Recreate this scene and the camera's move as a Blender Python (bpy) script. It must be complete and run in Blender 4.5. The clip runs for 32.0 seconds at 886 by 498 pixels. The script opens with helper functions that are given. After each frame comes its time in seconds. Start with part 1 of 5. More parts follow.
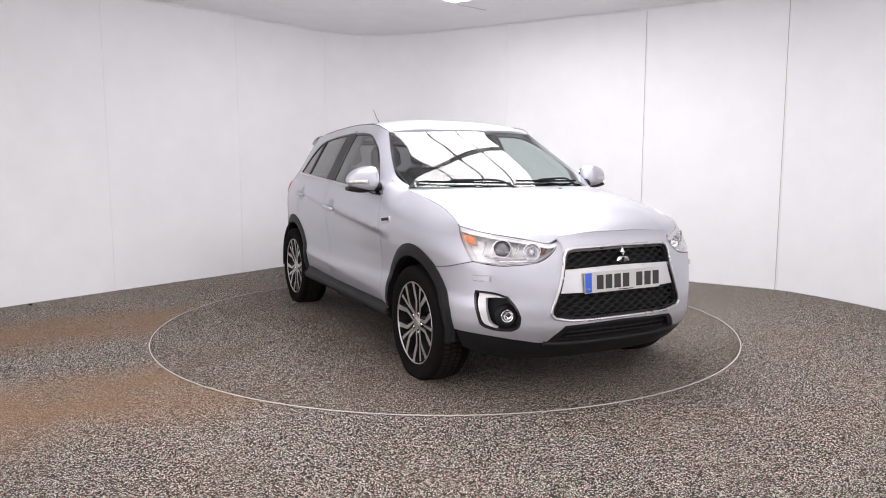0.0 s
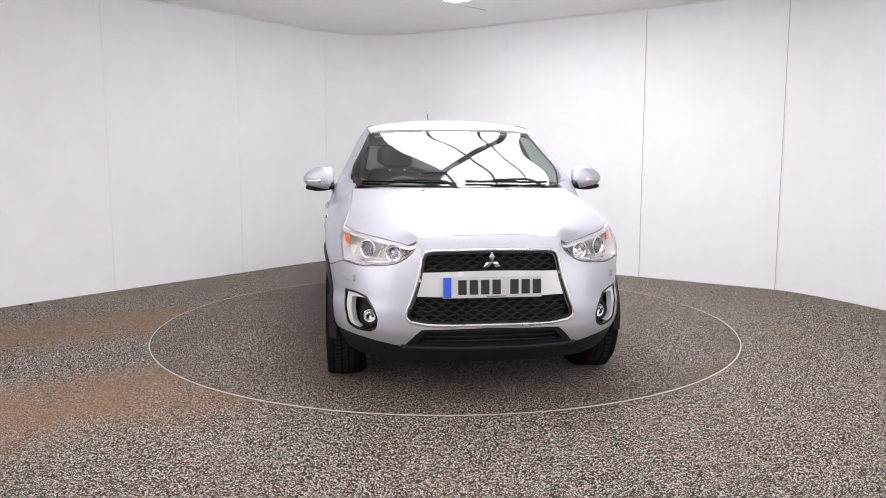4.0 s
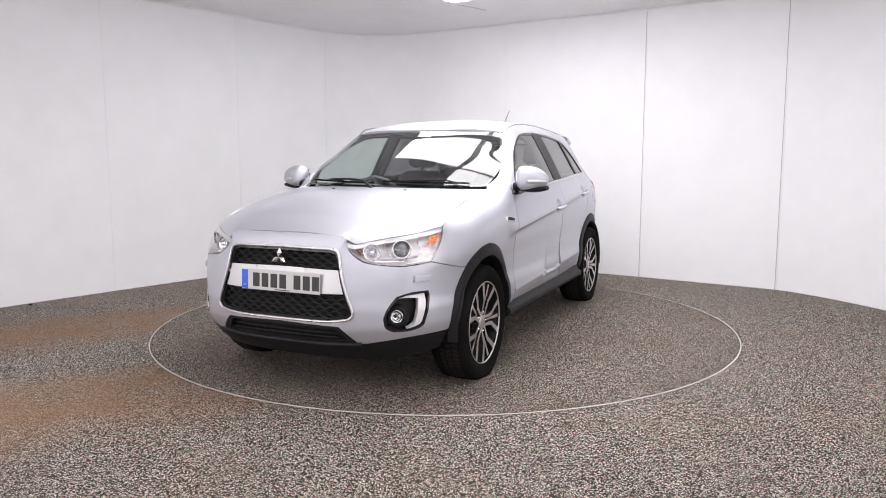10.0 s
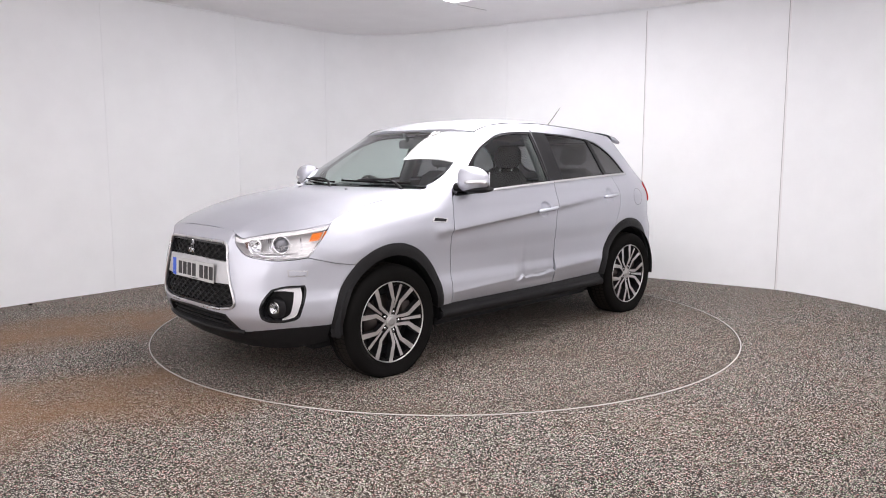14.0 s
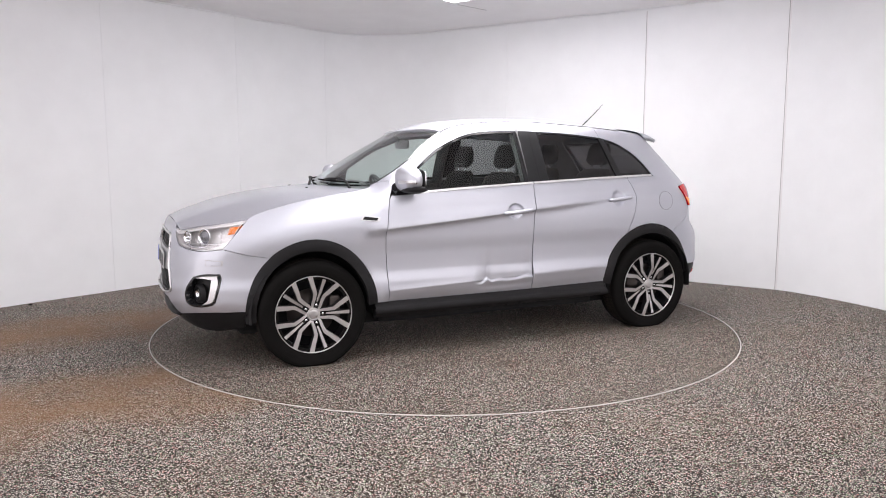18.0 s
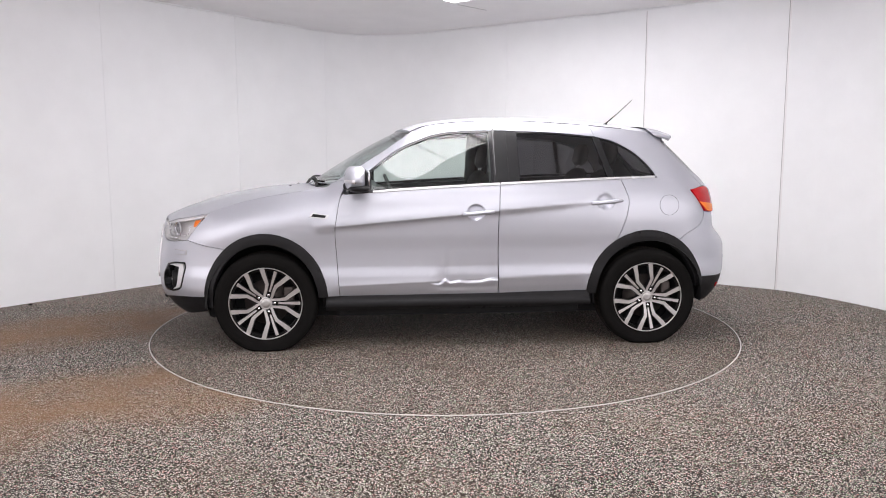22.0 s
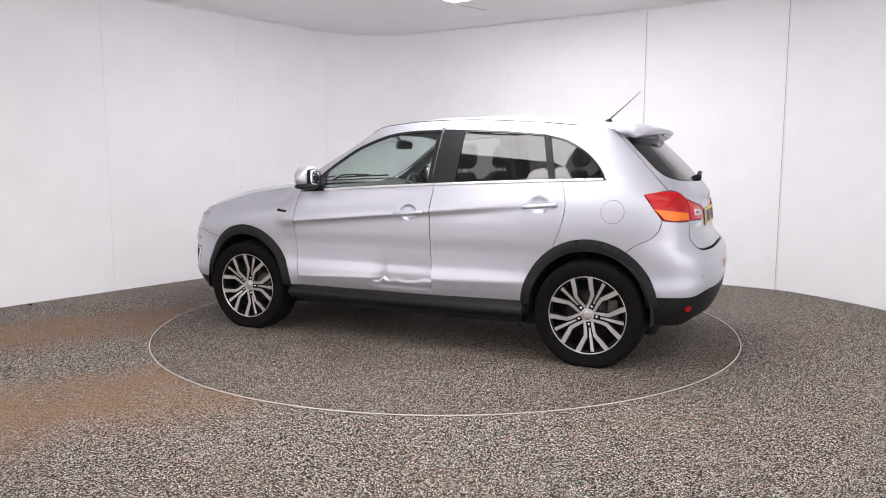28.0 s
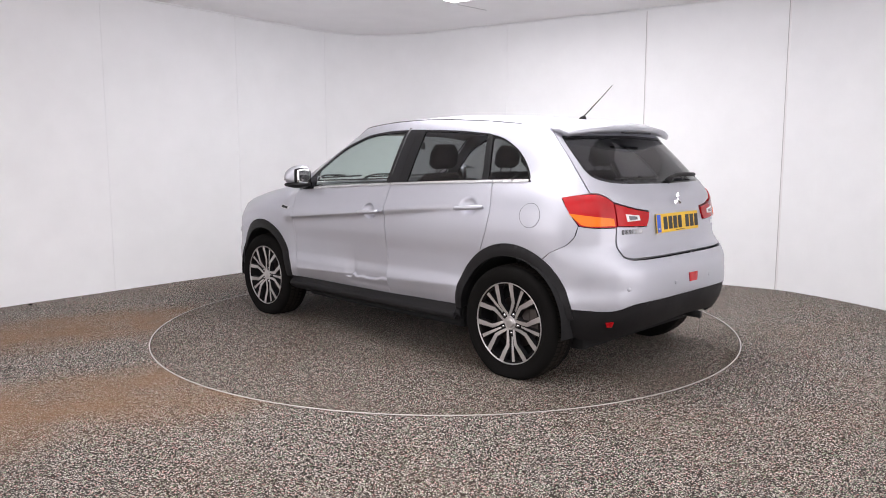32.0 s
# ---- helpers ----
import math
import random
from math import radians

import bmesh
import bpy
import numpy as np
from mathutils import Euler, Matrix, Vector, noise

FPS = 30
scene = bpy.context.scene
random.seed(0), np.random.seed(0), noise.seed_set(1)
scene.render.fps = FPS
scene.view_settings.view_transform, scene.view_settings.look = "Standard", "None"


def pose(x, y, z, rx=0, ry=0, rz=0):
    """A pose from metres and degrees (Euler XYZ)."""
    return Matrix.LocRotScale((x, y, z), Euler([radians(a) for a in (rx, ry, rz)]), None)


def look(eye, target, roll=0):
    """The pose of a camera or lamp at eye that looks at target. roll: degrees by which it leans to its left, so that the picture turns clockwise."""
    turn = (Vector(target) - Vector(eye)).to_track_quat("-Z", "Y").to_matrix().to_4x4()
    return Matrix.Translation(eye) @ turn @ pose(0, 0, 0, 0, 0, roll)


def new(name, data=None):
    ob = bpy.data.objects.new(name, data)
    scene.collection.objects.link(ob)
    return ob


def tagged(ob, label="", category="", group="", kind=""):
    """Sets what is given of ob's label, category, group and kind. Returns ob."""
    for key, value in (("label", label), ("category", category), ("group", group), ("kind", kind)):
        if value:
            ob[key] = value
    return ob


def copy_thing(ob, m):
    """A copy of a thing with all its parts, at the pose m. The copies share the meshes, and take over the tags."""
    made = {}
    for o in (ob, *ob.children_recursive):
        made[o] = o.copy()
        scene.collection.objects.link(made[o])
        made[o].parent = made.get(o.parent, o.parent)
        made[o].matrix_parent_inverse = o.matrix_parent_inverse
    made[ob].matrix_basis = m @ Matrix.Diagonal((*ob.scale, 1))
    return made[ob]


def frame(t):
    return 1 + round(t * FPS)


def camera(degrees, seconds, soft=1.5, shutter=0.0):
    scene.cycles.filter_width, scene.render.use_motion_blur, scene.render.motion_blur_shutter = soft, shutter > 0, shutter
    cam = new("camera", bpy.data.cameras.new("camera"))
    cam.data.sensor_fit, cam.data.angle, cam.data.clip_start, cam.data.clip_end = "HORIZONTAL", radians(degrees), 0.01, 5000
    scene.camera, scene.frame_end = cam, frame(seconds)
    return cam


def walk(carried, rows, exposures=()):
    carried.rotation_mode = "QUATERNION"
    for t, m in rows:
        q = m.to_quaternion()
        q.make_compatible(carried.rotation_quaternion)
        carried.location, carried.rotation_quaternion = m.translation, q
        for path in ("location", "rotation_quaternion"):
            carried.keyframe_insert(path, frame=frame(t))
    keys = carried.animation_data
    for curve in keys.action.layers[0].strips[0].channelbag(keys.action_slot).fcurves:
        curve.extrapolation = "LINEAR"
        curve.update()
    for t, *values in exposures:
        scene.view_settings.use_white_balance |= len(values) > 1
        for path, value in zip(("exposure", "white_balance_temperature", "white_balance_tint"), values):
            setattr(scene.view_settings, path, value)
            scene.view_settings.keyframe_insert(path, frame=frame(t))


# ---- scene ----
from mathutils.geometry import delaunay_2d_cdt

# ---- camera: fixed on a stand before the turntable ----
cam = camera(62.42, 32.0, soft=1.0)
EYE = (0.0, -5.854, 1.304)
CAM_POSE = pose(*EYE, 82.995, 0.0, 0.137) @ pose(0, 0, 0, 0, 0, -0.059)
walk(cam, [(0.0, CAM_POSE), (32.0, CAM_POSE)])

# ---- world: the room is closed, only a trace of light leaks in ----
world = bpy.data.worlds.new("world")
world.use_nodes = True
world.node_tree.nodes["Background"].inputs[0].default_value = (0.9, 0.93, 1.0, 1)
world.node_tree.nodes["Background"].inputs[1].default_value = 0.05
scene.world = world
scene.view_settings.exposure = 0.0

# added unseen fill lamps, at gaps in both sides and behind the stand
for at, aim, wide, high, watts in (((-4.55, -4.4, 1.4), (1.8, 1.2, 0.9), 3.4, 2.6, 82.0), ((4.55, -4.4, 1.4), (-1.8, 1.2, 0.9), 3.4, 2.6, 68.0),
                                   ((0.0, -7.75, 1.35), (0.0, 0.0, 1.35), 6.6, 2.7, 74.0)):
    fill_lamp = bpy.data.lights.new("unseen_fill", "AREA")
    fill_lamp.shape, fill_lamp.size, fill_lamp.size_y, fill_lamp.energy = "RECTANGLE", wide, high, watts
    fill_lamp.color = (1.0, 0.945, 0.975)
    lamp_ob = new("unseen_fill", fill_lamp)
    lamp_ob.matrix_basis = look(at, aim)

CEIL = 2.9
PANEL_POWER, FILL_POWER = 9.6, 3.2
AXIS = (0.039, 0.002)      # turntable axis in the car's own space
TURN = [(0.0, -62.95), (1.5, -70.52), (3.5, -80.79), (5.5, -91.29), (7.0, -99.13), (8.5, -106.94), (10.0, -114.76), (11.5, -122.29), (13.0, -130.14), (14.5, -137.74), (16.5, -148.02), (18.0, -155.63), (19.5, -162.77), (21.0, -170.2), (22.5, -177.51), (24.0, -184.96), (25.5, -192.45), (27.5, -202.26), (29.0, -209.8), (30.5, -217.27), (32.0, -224.65)]


# ---- materials ----
def material(name):
    m = bpy.data.materials.new(name)
    m.use_nodes = True
    return m, m.node_tree.nodes, m.node_tree.links, m.node_tree.nodes["Principled BSDF"]


def coords(nodes, links, scale=1.0):
    tc = nodes.new("ShaderNodeTexCoord")
    mp = nodes.new("ShaderNodeMapping")
    mp.inputs["Scale"].default_value = (scale, scale, scale)
    links.new(tc.outputs["Object"], mp.inputs["Vector"])
    return mp.outputs["Vector"]


def noise_tex(nodes, links, vec, scale, detail=3.0, rough=0.55):
    n = nodes.new("ShaderNodeTexNoise")
    n.inputs["Scale"].default_value = scale
    n.inputs["Detail"].default_value = detail
    n.inputs["Roughness"].default_value = rough
    links.new(vec, n.inputs["Vector"])
    return n.outputs["Fac"]


def ramp(nodes, links, fac, stops):
    r = nodes.new("ShaderNodeValToRGB")
    while len(r.color_ramp.elements) < len(stops):
        r.color_ramp.elements.new(0.5)
    for e, (pos, col) in zip(r.color_ramp.elements, stops):
        e.position, e.color = pos, (*col, 1)
    links.new(fac, r.inputs["Fac"])
    return r.outputs["Color"]


def bump(nodes, links, bsdf, height, strength, distance):
    b = nodes.new("ShaderNodeBump")
    b.inputs["Strength"].default_value, b.inputs["Distance"].default_value = strength, distance
    links.new(height, b.inputs["Height"])
    links.new(b.outputs["Normal"], bsdf.inputs["Normal"])


def plain(name, color, rough=0.5, metal=0.0, coat=0.0, grain=0.0, grain_scale=300.0, vary=0.12, spec=0.5):
    """A surface with slight unevenness in tone and gloss, and a fine grain."""
    m, n, l, b = material(name)
    v = coords(n, l)
    f = noise_tex(n, l, v, 3.0, 4.0)
    lo = tuple(c * (1 - vary) for c in color)
    hi = tuple(min(1.0, c * (1 + vary)) for c in color)
    l.new(ramp(n, l, f, [(0.3, lo), (0.7, hi)]), b.inputs["Base Color"])
    b.inputs["Metallic"].default_value = metal
    b.inputs["Coat Weight"].default_value = coat
    b.inputs["Specular IOR Level"].default_value = spec
    b.inputs["Coat Roughness"].default_value = 0.04
    rr = n.new("ShaderNodeMapRange")
    rr.inputs["To Min"].default_value, rr.inputs["To Max"].default_value = rough * 0.88, min(1.0, rough * 1.12)
    l.new(noise_tex(n, l, v, 9.0), rr.inputs["Value"])
    l.new(rr.outputs[0], b.inputs["Roughness"])
    if grain:
        bump(n, l, b, noise_tex(n, l, v, grain_scale, 2.0), grain, 0.002)
    return m


def paint_silver():
    m, n, l, b = material("silver_paint")
    v = coords(n, l)
    flake = n.new("ShaderNodeTexVoronoi")
    flake.inputs["Scale"].default_value = 900.0
    l.new(v, flake.inputs["Vector"])
    tone = n.new("ShaderNodeMapRange")
    tone.inputs["To Min"].default_value, tone.inputs["To Max"].default_value = 0.93, 1.05
    l.new(flake.outputs["Distance"], tone.inputs["Value"])
    mul = n.new("ShaderNodeMix")
    mul.data_type, mul.blend_type = "RGBA", "MULTIPLY"
    mul.inputs["Factor"].default_value = 1.0
    base = ramp(n, l, noise_tex(n, l, v, 1.3, 3.0), [(0.3, (0.512, 0.520, 0.574)), (0.7, (0.540, 0.548, 0.602))])
    l.new(base, mul.inputs["A"])
    l.new(tone.outputs[0], mul.inputs["B"])
    l.new(mul.outputs["Result"], b.inputs["Base Color"])
    b.inputs["Metallic"].default_value = 0.75
    b.inputs["Roughness"].default_value = 0.48
    b.inputs["Coat Weight"].default_value = 0.55
    b.inputs["Coat Roughness"].default_value = 0.05
    return m


def glass(name, tint, r0=0.05, rough=0.0):
    """A thin pane: tinted see-through body, gloss that grows towards grazing angles."""
    m = bpy.data.materials.new(name)
    m.use_nodes = True
    n, l = m.node_tree.nodes, m.node_tree.links
    n.remove(n["Principled BSDF"])
    tr, gl, mx, lw, pw, mr = (n.new(k) for k in ("ShaderNodeBsdfTransparent", "ShaderNodeBsdfGlossy", "ShaderNodeMixShader", "ShaderNodeLayerWeight", "ShaderNodeMath", "ShaderNodeMapRange"))
    tr.inputs["Color"].default_value = (*tint, 1)
    gl.inputs["Roughness"].default_value = rough
    lw.inputs["Blend"].default_value = 0.5
    pw.operation = "POWER"
    pw.inputs[1].default_value = 4.0
    mr.inputs["To Min"].default_value = r0
    l.new(lw.outputs["Facing"], pw.inputs[0])
    l.new(pw.outputs[0], mr.inputs["Value"])
    l.new(mr.outputs[0], mx.inputs[0])
    l.new(tr.outputs[0], mx.inputs[1])
    l.new(gl.outputs[0], mx.inputs[2])
    l.new(mx.outputs[0], n["Material Output"].inputs["Surface"])
    return m


def glow(name, color, strength):
    m = bpy.data.materials.new(name)
    m.use_nodes = True
    n, l = m.node_tree.nodes, m.node_tree.links
    n.remove(n["Principled BSDF"])
    e = n.new("ShaderNodeEmission")
    e.inputs["Color"].default_value, e.inputs["Strength"].default_value = (*color, 1), strength
    l.new(e.outputs[0], n["Material Output"].inputs["Surface"])
    return m


def pebble_carpet(name, stains):
    """Bonded grit flooring: fine light, dark and reddish grains; brown dirt where it is walked on."""
    m, n, l, b = material(name)
    v = coords(n, l)
    vor = n.new("ShaderNodeTexVoronoi")
    vor.inputs["Scale"].default_value = 160.0
    l.new(v, vor.inputs["Vector"])
    sep = n.new("ShaderNodeSeparateColor")
    l.new(vor.outputs["Color"], sep.inputs[0])
    grains = ramp(n, l, sep.outputs[0], [(0.0, (0.02, 0.017, 0.016)), (0.18, (0.08, 0.068, 0.06)), (0.30, (0.37, 0.335, 0.30)), (0.46, (0.52, 0.475, 0.43)), (0.54, (0.80, 0.36, 0.34)),
                                         (0.60, (0.66, 0.60, 0.55)), (0.67, (0.30, 0.52, 0.27)), (0.75, (0.64, 0.58, 0.53)), (1.0, (0.92, 0.85, 0.79))])
    edge = n.new("ShaderNodeMapRange")
    edge.inputs["From Min"].default_value, edge.inputs["From Max"].default_value = 0.36, 0.58
    edge.inputs["To Min"].default_value, edge.inputs["To Max"].default_value = 1.0, 0.03
    l.new(vor.outputs["Distance"], edge.inputs["Value"])
    mul = n.new("ShaderNodeMix")
    mul.data_type, mul.blend_type = "RGBA", "MULTIPLY"
    mul.inputs["Factor"].default_value = 1.0
    l.new(grains, mul.inputs["A"])
    l.new(edge.outputs[0], mul.inputs["B"])
    wear = n.new("ShaderNodeMix")
    wear.data_type, wear.blend_type = "RGBA", "MIX"
    l.new(mul.outputs["Result"], wear.inputs["A"])
    wear.inputs["B"].default_value = (0.25, 0.135, 0.062, 1) if name == "floor_grit" else (0.105, 0.064, 0.036, 1)
    big = noise_tex(n, l, v, 1.1, 4.0, 0.6)
    fac = n.new("ShaderNodeMapRange")
    fac.inputs["From Min"].default_value, fac.inputs["From Max"].default_value = 0.45, 0.75
    fac.inputs["To Max"].default_value = stains
    fac.inputs["To Min"].default_value = 0.22 if name == "turntable_grit" else 0.03
    l.new(big, fac.inputs["Value"])
    if name == "floor_grit":
        # dirt that tyres carry in: two tracks that lead on to the turntable
        tc = n.new("ShaderNodeTexCoord")
        warp = n.new("ShaderNodeVectorMath")
        warp.operation = "MULTIPLY_ADD"
        nz = n.new("ShaderNodeTexNoise")
        nz.inputs["Scale"].default_value = 1.6
        l.new(tc.outputs["Object"], nz.inputs["Vector"])
        l.new(nz.outputs["Color"], warp.inputs[0])
        warp.inputs[1].default_value = (0.5, 0.5, 0.0)
        l.new(tc.outputs["Object"], warp.inputs[2])

        def along(axis, off):
            d = n.new("ShaderNodeVectorMath")
            d.operation = "DOT_PRODUCT"
            l.new(warp.outputs[0], d.inputs[0])
            d.inputs[1].default_value = axis
            s_ = n.new("ShaderNodeMath")
            s_.operation = "SUBTRACT"
            l.new(d.outputs["Value"], s_.inputs[0])
            s_.inputs[1].default_value = off
            return s_.outputs[0]

        def soft(val, a_, b_):
            r_ = n.new("ShaderNodeMapRange")
            r_.interpolation_type = "SMOOTHSTEP"
            r_.inputs["From Min"].default_value, r_.inputs["From Max"].default_value = a_, b_
            r_.inputs["To Min"].default_value, r_.inputs["To Max"].default_value = 1.0, 0.0
            l.new(val, r_.inputs["Value"])
            return r_.outputs[0]

        def op(kind, p_, q_):
            o_ = n.new("ShaderNodeMath")
            o_.operation = kind
            l.new(p_, o_.inputs[0])
            if isinstance(q_, float):
                o_.inputs[1].default_value = q_
            else:
                l.new(q_, o_.inputs[1])
            return o_.outputs[0]
        tracks = None
        for off in (1.42, -0.53):
            v_ = along((-0.55, 0.83, 0.0), off)
            f_ = soft(op("ABSOLUTE", v_, 0.0), 0.16, 0.80)
            tracks = f_ if tracks is None else op("MAXIMUM", tracks, f_)
        near_fac = op("MULTIPLY", tracks, soft(along((0.83, 0.55, 0.0), 0.5), -2.4, -0.9))
        band = ramp(n, l, noise_tex(n, l, v, 3.0, 4.0), [(0.3, (0.28, 0.28, 0.28)), (0.62, (0.62, 0.62, 0.62))])
        prod = n.new("ShaderNodeMath")
        prod.operation = "MULTIPLY"
        l.new(near_fac, prod.inputs[0])
        l.new(band, prod.inputs[1])
        add = n.new("ShaderNodeMath")
        add.operation, add.use_clamp = "ADD", True
        l.new(prod.outputs[0], add.inputs[0])
        l.new(fac.outputs[0], add.inputs[1])
        l.new(add.outputs[0], wear.inputs["Factor"])
    else:
        l.new(fac.outputs[0], wear.inputs["Factor"])
    l.new(wear.outputs["Result"], b.inputs["Base Color"])
    b.inputs["Specular IOR Level"].default_value = 0.3
    b.inputs["Roughness"].default_value = 0.75
    inv = n.new("ShaderNodeMath")
    inv.operation = "SUBTRACT"
    inv.inputs[0].default_value = 1.0
    l.new(vor.outputs["Distance"], inv.inputs[1])
    bump(n, l, b, inv.outputs[0], 1.0, 0.006)
    return m


PAINT = paint_silver()
BLACK_PLASTIC = plain("black_plastic", (0.011, 0.0105, 0.0115), 0.52, grain=0.15, grain_scale=900.0, spec=0.22)
MESH_BLACK = plain("grille_black", (0.008, 0.008, 0.0085), 0.42, spec=0.3)
GLOSS_BLACK = plain("gloss_black", (0.015, 0.015, 0.017), 0.15)
PILLAR_BLACK = plain("pillar_black", (0.012, 0.012, 0.013), 0.4, spec=0.2)
DARK = plain("dark_liner", (0.006, 0.006, 0.007), 0.9)
RUBBER = plain("tyre_rubber", (0.008, 0.0075, 0.0072), 0.85, grain=0.3, grain_scale=400.0, spec=0.06)
TREAD = plain("worn_tread", (0.018, 0.015, 0.013), 0.9, vary=0.3, grain=0.3, grain_scale=120.0, spec=0.1)
CHROME = plain("chrome", (0.80, 0.80, 0.82), 0.10, 1.0, vary=0.03)
SATIN = plain("satin_metal", (0.62, 0.61, 0.62), 0.28, 0.9, vary=0.05)
BRIGHT_TRIM = plain("bright_trim", (0.60, 0.60, 0.61), 0.5, 0.8, vary=0.04)
BLADE = plain("blade_silver", (0.72, 0.71, 0.73), 0.4, 0.4, vary=0.04)
ALLOY = plain("machined_alloy", (0.54, 0.525, 0.52), 0.34, 0.85, vary=0.05)
ALLOY_DARK = plain("alloy_dark", (0.012, 0.012, 0.013), 0.4, 0.0, spec=0.3)
DISC = plain("brake_disc", (0.10, 0.085, 0.08), 0.45, 0.8)
PLATE_WHITE = plain("plate_white", (0.52, 0.52, 0.51), 0.35, vary=0.03)
PLATE_YELLOW = plain("plate_yellow", (0.80, 0.50, 0.03), 0.35, vary=0.03)
PLATE_BLUE = plain("plate_blue", (0.02, 0.10, 0.62), 0.35)
INK = plain("plate_ink", (0.012, 0.012, 0.012), 0.4)
WHITE_PLASTIC = plain("white_plastic", (0.8, 0.8, 0.8), 0.35)
ORANGE = plain("amber_lens", (0.85, 0.20, 0.012), 0.16, coat=0.12, spec=0.3)
BROWN_LENS = plain("brown_reflector", (0.22, 0.10, 0.07), 0.2, 0.4)
RED = plain("red_lens", (0.42, 0.006, 0.010), 0.16, vary=0.35, spec=0.3)
CLEAR_LENS = glass("clear_lens", (0.96, 0.96, 0.97), 0.05)
WINDSCREEN = glass("windscreen_glass", (0.80, 0.88, 0.86), 0.10)
SIDE_GLASS = glass("side_glass", (0.78, 0.85, 0.82), 0.06)
PRIVACY = glass("privacy_glass", (0.22, 0.22, 0.23), 0.06)
SEAT = plain("seat_fabric", (0.028, 0.027, 0.029), 0.9, grain=0.08, grain_scale=300.0, spec=0.2)
TRIM_GREY = plain("cabin_plastic", (0.095, 0.097, 0.10), 0.6)
HEADLINER = plain("headliner", (0.45, 0.44, 0.43), 0.9)
WALL = plain("wall_paint", (0.87, 0.88, 0.895), 0.75, vary=0.02, grain=0.05, grain_scale=60.0)
LENS_GREY = plain("projector_lens", (0.22, 0.22, 0.24), 0.1, 0.5)
CEILING = plain("ceiling_paint", (0.86, 0.85, 0.87), 0.6, vary=0.02)
SEAM = plain("seam_strip", (0.83, 0.82, 0.83), 0.4, vary=0.02)
LAMP_SHELL = plain("lamp_shell", (0.86, 0.84, 0.84), 0.25, 0.25, vary=0.03)
SEAM_DARK = plain("joint_shadow_gap", (0.45, 0.44, 0.45), 0.7)
RING_METAL = plain("ring_metal", (0.46, 0.44, 0.41), 0.5, 0.4)
FLOOR = pebble_carpet("floor_grit", 0.18)
TABLE = pebble_carpet("turntable_grit", 0.58)
LIGHT_PANEL = glow("light_diffuser", (1.0, 0.962, 0.985), PANEL_POWER)
FILL_PANEL = glow("fill_diffuser", (1.0, 0.962, 0.985), FILL_POWER)


# ---- mesh helpers ----
def mesh_ob(name, verts, faces, mat, parent=None, label="", smooth=True):
    me = bpy.data.meshes.new(name)
    me.from_pydata([tuple(map(float, v)) for v in verts], [], [tuple(map(int, f)) for f in faces])
    me.materials.append(mat)
    if smooth:
        me.polygons.foreach_set("use_smooth", [True] * len(me.polygons))
    me.update()
    ob = new(name, me)
    if parent:
        ob.parent = parent
    if label:
        tagged(ob, label)
    return ob


def part(name, bm, mat, parent=None, label="", smooth=False):
    me = bpy.data.meshes.new(name)
    bm.to_mesh(me)
    bm.free()
    me.materials.append(mat)
    if smooth:
        me.polygons.foreach_set("use_smooth", [True] * len(me.polygons))
    ob = new(name, me)
    if parent:
        ob.parent = parent
    if label:
        tagged(ob, label)
    return ob


def box_bm(sx, sy, sz, m=None, bevel=0.0, segs=2):
    bm = bmesh.new()
    bmesh.ops.create_cube(bm, size=1.0)
    bmesh.ops.scale(bm, vec=(sx, sy, sz), verts=bm.verts)
    if bevel:
        bmesh.ops.bevel(bm, geom=bm.edges[:], offset=bevel, segments=segs, profile=0.5, affect="EDGES")
    if m is not None:
        bm.transform(m)
    return bm


def lathe(profile, n=48, m=None, axis="y"):
    """Verts and faces of a profile of (radius, offset) turned about an axis."""
    vs, fs = [], []
    for i in range(n):
        a = 2 * math.pi * i / n
        for r, o in profile:
            c, s = r * math.cos(a), r * math.sin(a)
            vs.append((c, o, s) if axis == "y" else (c, s, o))
    k = len(profile)
    for i in range(n):
        for j in range(k - 1):
            fs.append((i * k + j, i * k + j + 1, (i + 1) % n * k + j + 1, (i + 1) % n * k + j))
    if m is not None:
        vs = [tuple(m @ Vector(v)) for v in vs]
    return vs, fs


def tube(points, radius, n=8):
    """Verts and faces of a round bar along points; radius may be a list."""
    pts = [Vector(q) for q in points]
    rad = radius if isinstance(radius, (list, tuple)) else [radius] * len(pts)
    vs, fs = [], []
    up = Vector((0.12, 0.31, 0.94))
    for i, q in enumerate(pts):
        d = (pts[min(i + 1, len(pts) - 1)] - pts[max(i - 1, 0)]).normalized()
        a = d.cross(up).normalized()
        b = d.cross(a)
        for j in range(n):
            t = 2 * math.pi * j / n
            vs.append(q + (a * math.cos(t) + b * math.sin(t)) * rad[i])
    for i in range(len(pts) - 1):
        for j in range(n):
            fs.append((i * n + j, i * n + (j + 1) % n, (i + 1) * n + (j + 1) % n, (i + 1) * n + j))
    fs.append(tuple(range(n))[::-1])
    fs.append(tuple(range((len(pts) - 1) * n, len(pts) * n)))
    return vs, fs


